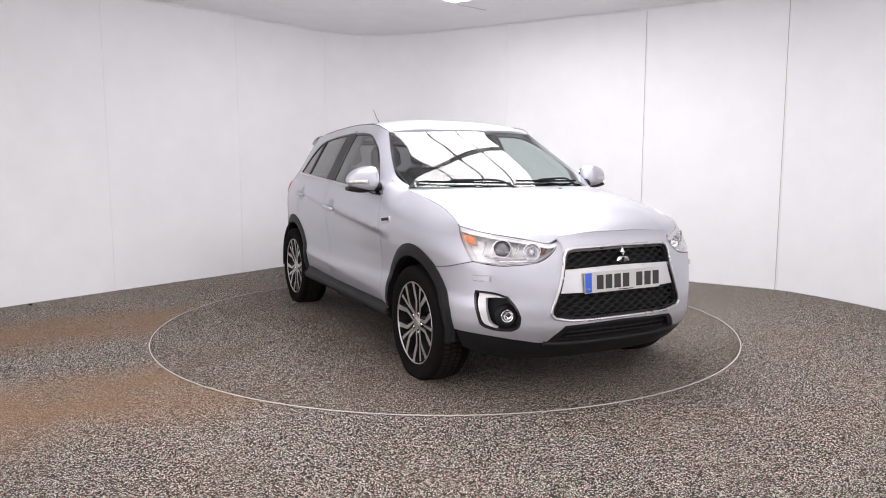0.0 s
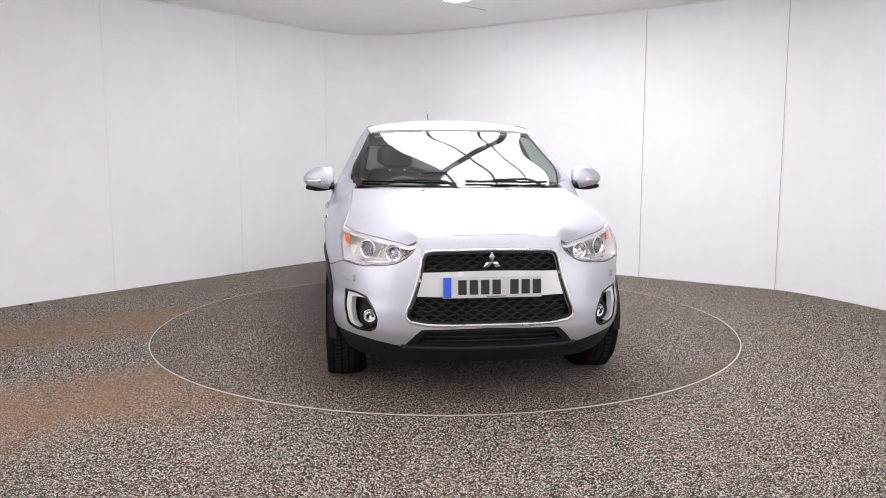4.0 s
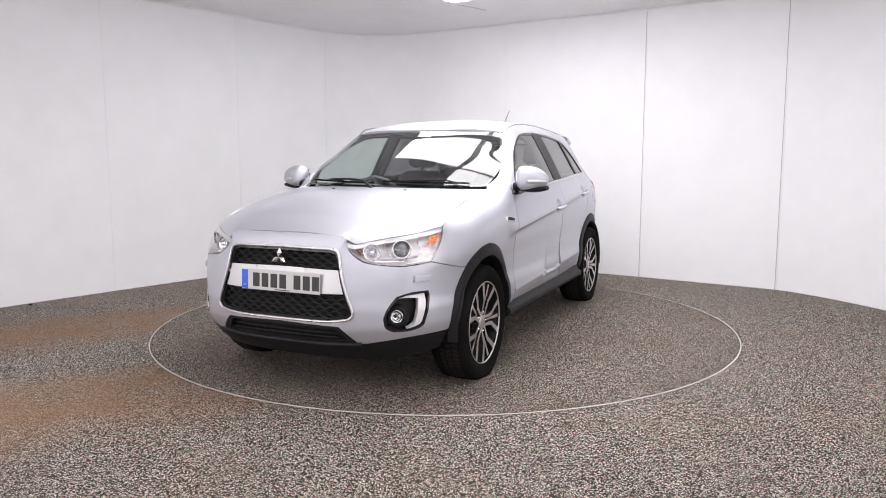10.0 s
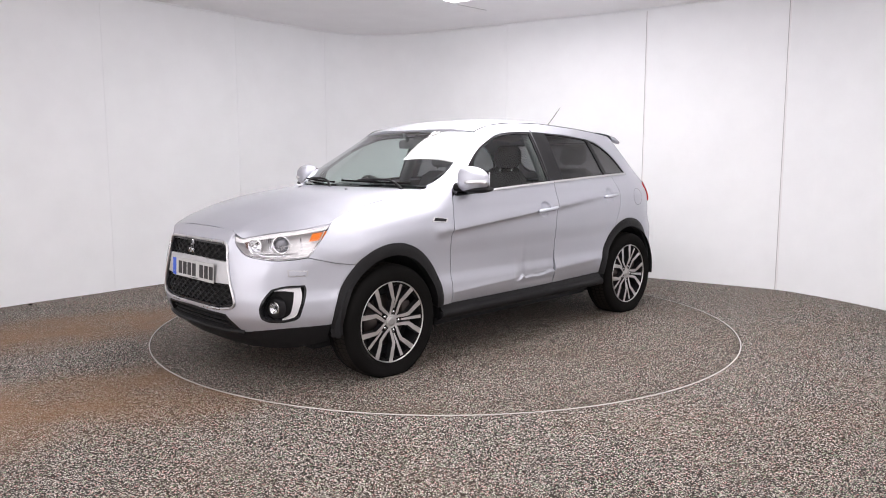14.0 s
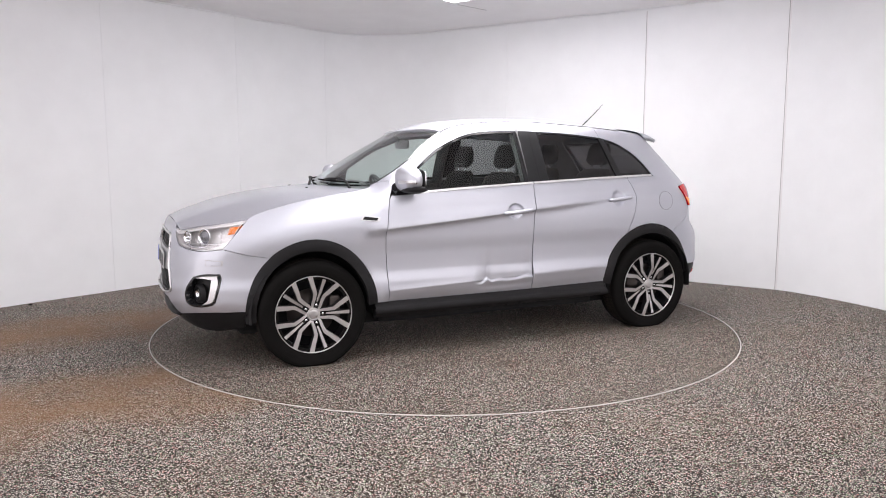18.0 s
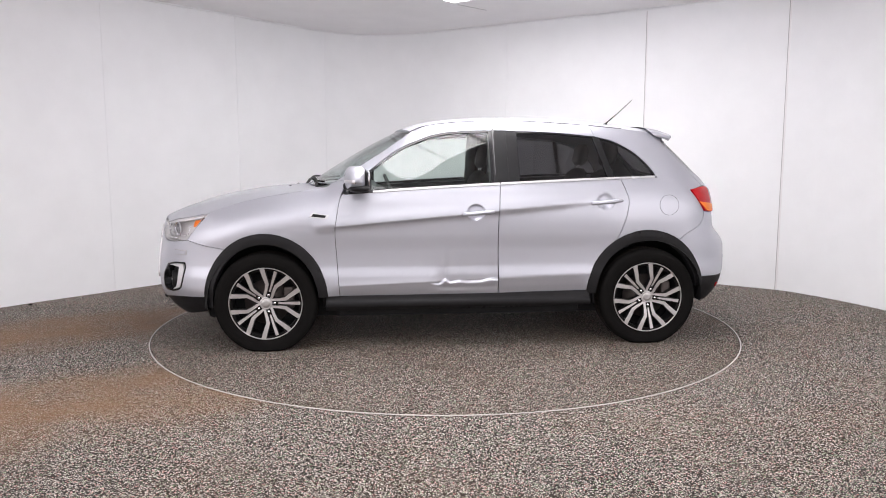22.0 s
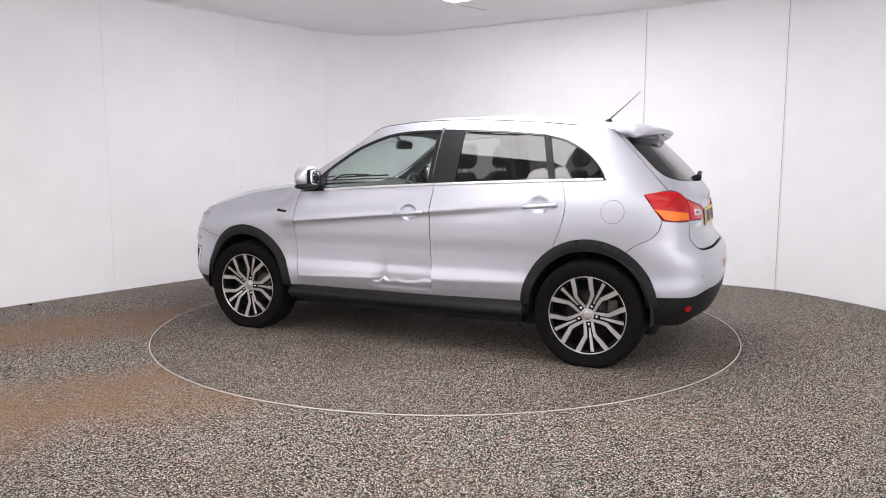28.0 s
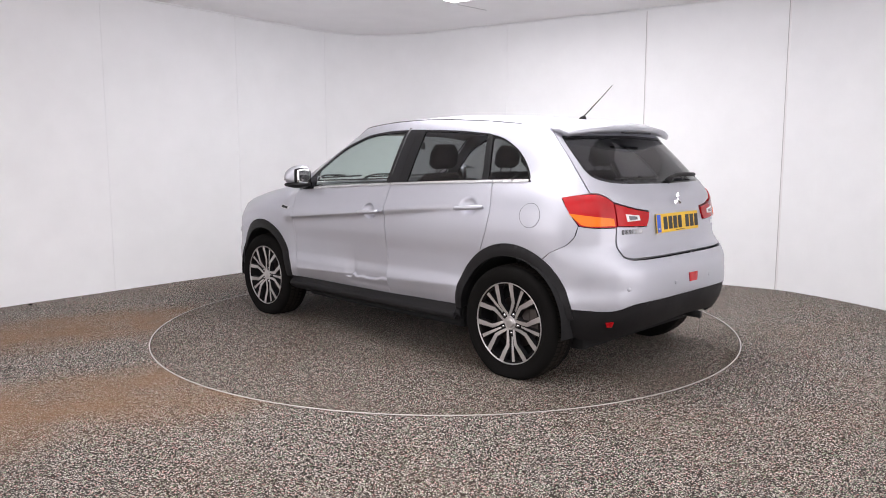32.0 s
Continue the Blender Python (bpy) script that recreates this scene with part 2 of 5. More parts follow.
def spline(pts, sub=8):
    """A smooth open curve through 2D or 3D points."""
    p = np.array(pts, float)
    if len(p) < 3:
        return p
    q = np.vstack([2 * p[0] - p[1], p, 2 * p[-1] - p[-2]])
    out = []
    for i in range(1, len(q) - 2):
        for k in range(sub):
            t = k / sub
            out.append(0.5 * (2 * q[i] + (q[i + 1] - q[i - 1]) * t + (2 * q[i - 1] - 5 * q[i] + 4 * q[i + 1] - q[i + 2]) * t * t
                              + (3 * q[i] - q[i - 1] - 3 * q[i + 1] + q[i + 2]) * t ** 3))
    out.append(q[-2])
    return np.array(out)


def outline(*segs):
    """A closed loop out of smooth segments that meet in corners."""
    pts = []
    for s in segs:
        for q in spline(s):
            if not pts or np.hypot(*(np.array(pts[-1]) - q)) > 1e-6:
                pts.append(tuple(q))
    if np.hypot(*(np.array(pts[0]) - np.array(pts[-1]))) < 1e-6:
        pts.pop()
    return np.array(pts)


def resample(loop, step, gap=0.0):
    p = np.vstack([loop, loop[:1]])
    out = []
    for a, b in zip(p[:-1], p[1:]):
        n = max(1, int(np.ceil(np.hypot(*(b - a)) / step)))
        out += [a + (b - a) * k / n for k in range(n)]
    out = np.array(out)
    if gap:
        area = 0.5 * np.sum(out[:, 0] * np.roll(out[:, 1], -1) - np.roll(out[:, 0], -1) * out[:, 1])
        d = np.roll(out, -1, 0) - np.roll(out, 1, 0)
        d /= np.maximum(np.hypot(d[:, 0], d[:, 1]), 1e-9)[:, None]
        out = out + np.stack([-d[:, 1], d[:, 0]], 1) * (gap if area > 0 else -gap)
    return out


def inside(pts, loop):
    x, y = pts[:, 0], pts[:, 1]
    r = np.zeros(len(pts), bool)
    a, b = loop, np.roll(loop, -1, 0)
    for (x1, y1), (x2, y2) in zip(a, b):
        if y1 != y2:
            r ^= ((y1 > y) != (y2 > y)) & (x < (x2 - x1) * (y - y1) / (y2 - y1) + x1)
    return r


def patch(loop, fmap, step=0.03, holes=(), gap=0.0, thick=0.015, out=(0, 1, 0), lift=0.0):
    """Verts and faces of a sheet cut out of a surface: the outline in the surface's own two coordinates,
    the surface as a function, a turned-in edge of the given thickness."""
    loops = [resample(np.array(loop, float), step, gap)] + [resample(np.array(h, float), step, -gap) for h in holes]
    lo, hi = loops[0].min(0), loops[0].max(0)
    gx, gy = np.meshgrid(np.arange(lo[0], hi[0], step), np.arange(lo[1], hi[1], step * 0.87))
    gx = gx + (np.arange(gx.shape[0]) % 2)[:, None] * step / 2
    grid = np.stack([gx.ravel(), gy.ravel()], 1)
    ok = inside(grid, loops[0])
    for h in loops[1:]:
        ok &= ~inside(grid, h)
    grid = grid[ok]
    edge_pts = np.vstack(loops)
    if len(grid):
        keep = np.ones(len(grid), bool)
        for i in range(0, len(grid), 500):
            g = grid[i:i + 500]
            keep[i:i + 500] = (np.hypot(g[:, None, 0] - edge_pts[None, :, 0], g[:, None, 1] - edge_pts[None, :, 1]).min(1) > step * 0.5)
        grid = grid[keep]
    edges, base = [], 0
    for lp in loops:
        edges += [(base + k, base + (k + 1) % len(lp)) for k in range(len(lp))]
        base += len(lp)
    pts = [Vector(q) for q in np.vstack([edge_pts, grid])]
    v2, _, tris, orig, _, _ = delaunay_2d_cdt(pts, edges, [], 0, 1e-7)
    v2 = np.array([tuple(q) for q in v2])
    tris = np.array([t for t in tris if len(t) == 3])
    cen = v2[tris].mean(1)
    ok = inside(cen, loops[0])
    for h in loops[1:]:
        ok &= ~inside(cen, h)
    tris = tris[ok]
    P = np.stack([np.broadcast_to(c, len(v2)) for c in fmap(v2[:, 0], v2[:, 1])], 1).astype(float)
    fn = np.cross(P[tris[:, 1]] - P[tris[:, 0]], P[tris[:, 2]] - P[tris[:, 0]])
    if np.mean(fn @ np.array(out, float)) < 0:
        tris, fn = tris[:, ::-1], -fn
    N = np.zeros_like(P)
    for k in range(3):
        np.add.at(N, tris[:, k], fn)
    N /= np.maximum(np.linalg.norm(N, axis=1), 1e-12)[:, None]
    P = P + N * lift
    verts, faces = [tuple(q) for q in P], [tuple(t) for t in tris]
    if thick:
        count = {}
        for t in faces:
            for a, b in ((t[0], t[1]), (t[1], t[2]), (t[2], t[0])):
                count[(a, b)] = 1
        rim = [(a, b) for a, b in count if (b, a) not in count]
        ids = {}
        for a, b in rim:
            for k in (a, b):
                if k not in ids:
                    ids[k] = len(verts)
                    verts.append(tuple(P[k]))
                    verts.append(tuple(P[k] - N[k] * thick))
            faces.append((ids[b], ids[a], ids[a] + 1, ids[b] + 1))
    return verts, faces


def table(xs, ys):
    """A smooth function through a short row of values (monotone cubic)."""
    xs, ys = np.array(xs, float), np.array(ys, float)
    if xs[0] > xs[-1]:
        xs, ys = xs[::-1], ys[::-1]
    h = np.diff(xs)
    s = np.diff(ys) / h
    d = np.zeros(len(xs))
    d[1:-1] = np.where(s[:-1] * s[1:] > 0, 2 * s[:-1] * s[1:] / np.where(s[:-1] + s[1:] == 0, 1, s[:-1] + s[1:]), 0)
    d[0], d[-1] = s[0], s[-1]

    def f(x):
        x = np.clip(np.asarray(x, float), xs[0], xs[-1])
        i = np.clip(np.searchsorted(xs, x) - 1, 0, len(h) - 1)
        t = (x - xs[i]) / h[i]
        return ((1 + 2 * t) * (1 - t) ** 2 * ys[i] + t * (1 - t) ** 2 * h[i] * d[i] + t * t * (3 - 2 * t) * ys[i + 1] + t * t * (t - 1) * h[i] * d[i + 1])
    return f


def sstep(a, b, x):
    t = np.clip((np.asarray(x, float) - a) / (b - a), 0, 1)
    return t * t * (3 - 2 * t)


# ---- the room: a rounded photo booth ----
def blob(rings, n=20):
    """A closed rounded body from cross sections: (centre, half width vector, half height vector, squareness)."""
    vs, fs = [], []
    for c, a, b, e in rings:
        for j in range(n):
            t = 2 * math.pi * j / n
            ct, st = math.cos(t), math.sin(t)
            vs.append(Vector(c) + Vector(a) * math.copysign(abs(ct) ** e, ct) + Vector(b) * math.copysign(abs(st) ** e, st))
    for i in range(len(rings) - 1):
        for j in range(n):
            fs.append((i * n + j, i * n + (j + 1) % n, (i + 1) * n + (j + 1) % n, (i + 1) * n + j))
    fs.append(tuple(range(n))[::-1])
    fs.append(tuple(range((len(rings) - 1) * n, len(rings) * n)))
    return vs, fs


BACK = [(4.3, -6.2), (4.5, -4.0), (4.42, -2.2), (4.22, -0.9), (4.0, -0.2), (3.84, 0.3), (3.69, 0.74), (3.51, 1.11), (3.32, 1.38), (2.74, 1.80), (2.17, 2.20), (1.62, 2.56),
        (1.07, 2.89), (0.45, 3.27), (0.09, 3.48), (-0.27, 3.72), (-0.63, 3.86), (-1.0, 3.86), (-1.35, 3.70), (-1.66, 3.40),
        (-1.98, 3.02), (-2.34, 2.54), (-2.97, 1.76), (-3.45, 1.15), (-3.94, 0.51), (-4.5, -0.4), (-4.8, -1.8), (-4.9, -4.0), (-4.7, -6.2), (-3.6, -7.6), (0.0, -8.0), (3.3, -7.6)]


def room():
    path = spline(BACK + [BACK[0]], 6)[:-1]
    n = len(path)
    d = np.roll(path, -1, 0) - np.roll(path, 1, 0)
    nrm = np.stack([d[:, 1], -d[:, 0]], 1) / np.hypot(d[:, 0], d[:, 1])[:, None]
    area = 0.5 * np.sum(path[:, 0] * np.roll(path[:, 1], -1) - np.roll(path[:, 0], -1) * path[:, 1])
    if area < 0:
        nrm = -nrm
    outer = path + nrm * 0.12
    vs, fs = [], []
    for q in (path, outer, path, outer):
        vs += [(x, y, 0.0) for x, y in q] + [(x, y, CEIL) for x, y in q]
    for i in range(n):
        j = (i + 1) % n
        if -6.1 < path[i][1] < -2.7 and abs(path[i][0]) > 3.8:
            continue        # unseen gaps added for the two side fill lamps
        fs += [(i, j, n + j, n + i), (2 * n + i, 3 * n + i, 3 * n + j, 2 * n + j), (4 * n + i, 6 * n + i, 6 * n + j, 4 * n + j), (5 * n + i, 5 * n + j, 7 * n + j, 7 * n + i)]
    front = [f for f in fs if all(vs[k][1] < -6.15 for k in f)]
    fs = [f for f in fs if f not in front]
    front = [f for f in front if not all(abs(vs[k][0]) < 3.35 for k in f)]        # unseen gap added for the front fill lamp
    wf = mesh_ob("wall_front", vs, front, WALL)
    tagged(wf, "plain white front wall, unseen, with an added gap for fill light", "wall", kind="structure")
    w = mesh_ob("wall_surround", vs, fs, WALL)
    tagged(w, "smooth white painted wall panels curving round the booth", "wall", kind="structure")
    vs = [(x, y, CEIL) for x, y in outer] + [(x, y, CEIL + 0.1) for x, y in outer]
    fs = [tuple(range(n)), tuple(range(2 * n - 1, n - 1, -1))] + [(i, (i + 1) % n, n + (i + 1) % n, n + i) for i in range(n)]
    c = mesh_ob("ceiling", vs, fs, CEILING, smooth=False)
    tagged(c, "plain white painted booth ceiling", "ceiling", kind="structure")
    # floor with a round opening for the turntable
    m = 144
    ring = [(2.2448 * math.cos(2 * math.pi * k / m), 2.2448 * math.sin(2 * math.pi * k / m)) for k in range(m)]
    v, f = patch([tuple(q) for q in outer], lambda a, b: (a, b, np.zeros(len(a))), 0.5, holes=[ring], thick=0.05, out=(0, 0, 1))
    fl = mesh_ob("floor", v, f, FLOOR, smooth=False)
    tagged(fl, "speckled grey and brown grit floor with trodden-in dirt", "floor", kind="structure")
    # thin cove where wall and ceiling meet
    inner = path - nrm * 0.02
    vs = [(x, y, CEIL - 0.002) for x, y in inner] + [(x, y, CEIL - 0.018) for x, y in inner] + [(x, y, CEIL - 0.018) for x, y in path - nrm * 0.001]
    fs = [(i, (i + 1) % n, n + (i + 1) % n, n + i) for i in range(n)] + [(n + i, n + (i + 1) % n, 2 * n + (i + 1) % n, 2 * n + i) for i in range(n)]
    cv = mesh_ob("trim_cove", vs, fs, WALL)
    tagged(cv, "thin white cove strip under the ceiling", "trim", kind="structure")
    # upright joint strips between the wall panels
    for x, y, w_, top, dark in ((3.32, 1.385, 0.015, CEIL - 0.03, True), (2.17, 2.2, 0.010, CEIL - 0.03, True), (0.76, 3.08, 0.006, CEIL - 0.02, False),
                                (-1.51, 3.56, 0.006, CEIL - 0.02, False), (-2.37, 2.5, 0.006, CEIL - 0.02, False), (-3.31, 1.33, 0.006, CEIL - 0.02, False)):
        k = int(np.argmin(np.hypot(path[:, 0] - x, path[:, 1] - y)))
        a = math.atan2(d[k][1], d[k][0])
        o = path[k] - nrm[k] * 0.002
        strip = part("panel_joint", box_bm(w_, 0.006 if dark else 0.003, top, pose(0, 0, top / 2), 0.002, 1), SEAM if dark else WALL, None)
        strip.matrix_basis = pose(o[0], o[1], 0.0, 0, 0, math.degrees(a))
        tagged(strip, "narrow white cover strip over a wall panel joint", "wall joint", group="wall joints", kind="structure")
        if dark:
            g = part("shadow_gap", box_bm(0.006, 0.006, top, pose(w_ / 2 + 0.003, 0.0005, top / 2)), SEAM_DARK, strip)


room()


def turntable():
    """The turning floor disc, flush with the floor, inside a thin metal ring."""
    m = 144
    prof = [(0.0, 0.0), (0.7, 0.0), (1.4, 0.0), (2.232, 0.0), (2.234, -0.004), (2.234, -0.05), (0.0, -0.05)]
    vs, fs = lathe(prof, m, axis="z")
    t = new("turntable")
    tagged(t, "round turning floor disc of brownish speckled grit", "turntable")
    mesh_ob("deck", vs, fs, TABLE, t, smooth=False)
    mesh_ob("edge_band", *lathe([(2.2345, -0.04), (2.2345, 0.0), (2.236, 0.0), (2.236, -0.04)], m, axis="z"), DARK, t, "dark edge gap band")
    vs, fs = lathe([(2.2365, -0.03), (2.2365, 0.0015), (2.2375, 0.003), (2.2435, 0.003), (2.2445, 0.0015), (2.2445, -0.03)], m, axis="z")
    r = mesh_ob("trim_ring", vs, fs, RING_METAL)
    tagged(r, "thin bare metal ring set in the floor round the turntable", "ring", kind="structure")
    return t


TURNTABLE = turntable()


def deck_chip():
    """A pale flake lying on the turning deck."""
    v, f = blob([((0, 0, 0), (0.008, 0, 0), (0, 0.005, 0), 0.9), ((0.001, 0, 0.003), (0.007, 0.001, 0), (0, 0.004, 0), 0.9), ((0, 0, 0.004), (0.003, 0, 0), (0, 0.002, 0), 0.9)], 8)
    c = mesh_ob("chip", [(x - 0.33, y + 0.489, z + 0.0005) for x, y, z in v], f, WHITE_PLASTIC)
    return tagged(c, "tiny pale flake lying on the turntable deck", "debris")


CHIP = deck_chip()


def ceiling_joint():
    """A short open joint in the ceiling and a scrap of dirt by the wall."""
    j = part("ceiling_joint", box_bm(0.43, 0.006, 0.004, pose(0, 0, 0)), SEAM_DARK)
    j.matrix_basis = pose(0.295, 2.145, CEIL - 0.002, 0, 0, 43)
    tagged(j, "short dark hairline joint in the white ceiling", "ceiling joint", kind="structure")
    v, f = blob([((0, 0, 0), (0.02, 0, 0), (0, 0.012, 0), 0.9), ((0.003, 0, 0.008), (0.016, 0.004, 0), (0, 0.010, 0), 0.9), ((0, 0.002, 0.013), (0.006, 0, 0), (0, 0.005, 0), 0.9)], 9)
    d = mesh_ob("debris", v, f, RUBBER)
    d.matrix_basis = pose(-3.74, 0.62, 0.0005, 0, 0, 30)
    tagged(d, "small dark scrap of dirt on the floor beside the wall", "debris")


# ---- the luminous ceiling over the turntable ----
LIGHT_CORNER, LA, LB = Vector((0.09, 1.76)), Vector((0.78, -0.626)), Vector((-0.626, -0.78))


# serves the turntable array and the added, unseen fill rows alike
def light_panel(w, h, m, mat):
    th = new("array_or_fill_light")
    th.matrix_basis = m
    tagged(th, "flat rectangular luminous ceiling panel in a grey frame, over the turntable or added as fill", "ceiling light", group="ceiling light panels")
    part("diffuser", box_bm(w - 0.02, h - 0.02, 0.012, pose(0, 0, 0.0)), mat, th, "glowing white diffuser")
    bm = bmesh.new()
    for sx, sy, px, py in ((w, 0.012, 0, h / 2 - 0.004), (w, 0.012, 0, 0.004 - h / 2), (0.012, h - 0.016, w / 2 - 0.004, 0), (0.012, h - 0.016, 0.004 - w / 2, 0)):
        b2 = box_bm(sx, sy, 0.028, pose(px, py, 0.008))
        me = bpy.data.meshes.new("tmp")
        b2.to_mesh(me)
        bm.from_mesh(me)
        bpy.data.meshes.remove(me)
        b2.free()
    part("frame", bm, SATIN, th)
    return th


def ceiling_lights():
    """Two rows of panels over the turntable, set askew to the room."""
    for a0, a1, count in [(0.0, 1.175, 3), (1.235, 2.41, 6)]:
        for k in range(count):
            b0, b1 = 0.535 * k, 0.535 * k + 0.52
            c = LIGHT_CORNER + LA * ((a0 + a1) / 2) + LB * ((b0 + b1) / 2)
            light_panel(a1 - a0, b1 - b0, pose(c.x, c.y, CEIL - 0.03, 0, 0, math.degrees(math.atan2(LA.y, LA.x))), LIGHT_PANEL)


def unseen_fill_rows():
    """The same panels added unseen as fill over the front, behind the stand."""
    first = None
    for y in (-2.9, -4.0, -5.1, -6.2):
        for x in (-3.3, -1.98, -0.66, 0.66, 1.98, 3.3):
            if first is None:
                first = light_panel(1.18, 0.6, pose(x, y, CEIL - 0.03), FILL_PANEL)
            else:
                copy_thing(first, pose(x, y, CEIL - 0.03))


ceiling_lights()
unseen_fill_rows()
ceiling_joint()


# ---- the car: its surface ----
# x forward, y to its left, z up; wheel axles at x = +-1.335
X0, X1 = 1.15, -1.25
NF, NR = 3.1, 3.7
W_LOW = table([0.20, 0.28, 0.36, 0.44, 0.50, 0.58, 0.68, 0.80, 0.90, 1.00, 1.08, 1.12, 1.16, 1.20, 1.30, 1.40, 1.50, 1.55, 1.60, 1.66],
              [0.795, 0.835, 0.866, 0.881, 0.881, 0.869, 0.873, 0.887, 0.892, 0.884, 0.865, 0.850, 0.832, 0.811, 0.760, 0.706, 0.645, 0.600, 0.53, 0.40])
XF = table([0.18, 0.24, 0.30, 0.36, 0.42, 0.50, 0.60, 0.70, 0.80, 0.87, 0.91, 0.95, 1.1],
           [1.98, 2.07, 2.13, 2.165, 2.185, 2.188, 2.182, 2.168, 2.150, 2.130, 2.105, 2.06, 1.98])
XR = table([0.20, 0.28, 0.36, 0.44, 0.55, 0.66, 0.72, 0.77, 0.82, 0.90, 1.00, 1.08, 1.14, 1.20, 1.30, 1.40, 1.46, 1.52, 1.60],
           [-1.88, -1.97, -2.03, -2.06, -2.072, -2.068, -2.045, -2.0, -1.965, -1.955, -1.94, -1.925, -1.89, -1.84, -1.745, -1.64, -1.575, -1.50, -1.42])
TAPER_LOW = table([-2.2, -1.65, -1.47, -1.0, -0.3, 0.3, 1.0, 2.2], [0.955, 0.955, 0.955, 0.975, 0.998, 1.0, 1.0, 1.0])
TAPER_TOP = table([-2.2, -1.65, -1.39, -1.0, -0.3, 0.2, 0.8, 2.2], [0.905, 0.905, 0.91, 0.945, 0.995, 1.0, 0.985, 0.97])
ZT = table([0.80, 0.95, 1.10, 1.40, 1.60, 1.715, 1.86, 1.98, 2.068, 2.12], [1.13, 1.105, 1.085, 1.035, 0.982, 0.938, 0.911, 0.888, 0.862, 0.848])   # top of the wing
YS = table([0.80, 1.0, 1.4, 1.6, 1.715, 1.86, 1.98, 2.068, 2.12], [0.74, 0.72, 0.728, 0.745, 0.762, 0.685, 0.565, 0.43, 0.36])                                   # bonnet edge
ZC = table([1.00, 1.10, 1.33, 1.46, 1.62, 1.79, 1.92, 2.02, 2.08, 2.12], [1.128, 1.118, 1.105, 1.09, 1.065, 1.028, 0.985, 0.95, 0.925, 0.903])
ZR = table([0.46, 0.36, 0.2, 0.0, -0.2, -0.45, -0.9, -1.25, -1.5, -1.7], [1.508, 1.543, 1.584, 1.606, 1.618, 1.622, 1.598, 1.568, 1.54, 1.515])  # roof crown


def half_width(x, z, rip=0.0):
    """Half the body's width at a length and a height; rip turns the crease and the left door's dent on."""
    x, z = np.asarray(x, float), np.asarray(z, float)
    k = sstep(0.98, 1.25, z)
    w = W_LOW(z) * (TAPER_LOW(x) * (1 - k) + TAPER_TOP(x) * k)
    # shoulder of the front wing rolls in under the bonnet edge
    f = sstep(0.72, 1.02, x)
    t = np.clip((z - (ZT(x) - 0.22)) / 0.22, 0, 1.15)
    # rising crease along the doors
    zc = 0.842 + (0.96 - x) * 0.088
    d = z - zc
    amp = 0.021 * sstep(-1.25, -0.4, x) * (1 - sstep(0.93, 1.02, x))
    w = w + amp * np.where(d > 0, np.exp(-(d / 0.07) ** 2), np.exp(-np.abs(d / 0.015)))
    # the doors turn in below a fold over the sills
    zl = 0.446 + (0.83 - x) * 0.036
    on = sstep(-0.98, -0.80, x) * (1 - sstep(0.80, 0.9, x))
    w = w + on * (0.005 * np.exp(-np.abs(z - zl) / 0.03) - 0.20 * np.clip(zl - z, 0, 0.10))
    fr = np.clip((x - X0) / (XF(z) - X0), 0, 1)
    rr = np.clip((X1 - x) / (X1 - XR(z)), 0, 1)
    w = w * (1 - fr ** NF) ** (1 / NF) * (1 - rr ** NR) ** (1 / NR)
    w = w - f * np.maximum(0, w - YS(x)) * t ** 2.4
    # the screen pillar rounds in towards the glass
    zs = np.interp(x, [0.335, 0.52, 0.72, 0.90], [1.494, 1.366, 1.240, 1.128])
    on = sstep(0.22, 0.38, x) * (1 - sstep(0.92, 1.0, x))
    return w - 0.055 * on * np.clip((z - zs + 0.075) / 0.075, 0, 1.1) ** 2


def dent(x, z):
    """Crumple in the left front door, low down by its rear edge."""
    zr_ = 0.470 + 0.005 * np.sin(26 * x + 0.9) + 0.0012 * np.sin(61 * x + 1.0) + 0.024 * np.exp(-((x - 0.112) / 0.022) ** 2) - 0.05 * (x + 0.02)
    on = sstep(0.23, 0.115, x)
    d = z - zr_
    fold = -0.019 * on * np.where(d > 0, np.exp(-(d / 0.085) ** 1.3), np.exp(-(d / 0.008) ** 2))
    low = -0.006 * on * np.exp(-((z - 0.425) / 0.02) ** 2)
    return fold + low - 0.005 * np.exp(-((x - 0.135) / 0.05) ** 2 - ((z - 0.50) / 0.06) ** 2)


def bowl(x, z, cx, cz):
    r2 = ((x - cx) / 0.062) ** 2 + ((z - cz) / 0.052) ** 2
    return -0.028 * np.clip(1 - r2, 0, 1) ** 0.5


def side_map(s, dented=False, lift=0.0):
    def f(x, z):
        y = half_width(x, z)
        y = y + bowl(x, z, -0.10, 0.945) + bowl(x, z, -1.01, 1.012)
        if dented:
            y = y + dent(x, z)
        return x, s * (y + lift), z
    return f


def plain_side(s, lift=0.0):
    return lambda x, z: (x, s * (half_width(x, z) + lift), z)


# fronts and rears are laid out by the angle round the corner
PHI = np.linspace(0, math.pi / 2, 400)


def arc(n, span, w):
    x, y = span * np.cos(PHI) ** (2 / n), w * np.sin(PHI) ** (2 / n)
    return np.concatenate([[0], np.cumsum(np.hypot(np.diff(x), np.diff(y)))])


SF, SR = arc(NF, 1.02, 0.885), arc(NR, 0.80, 0.85)


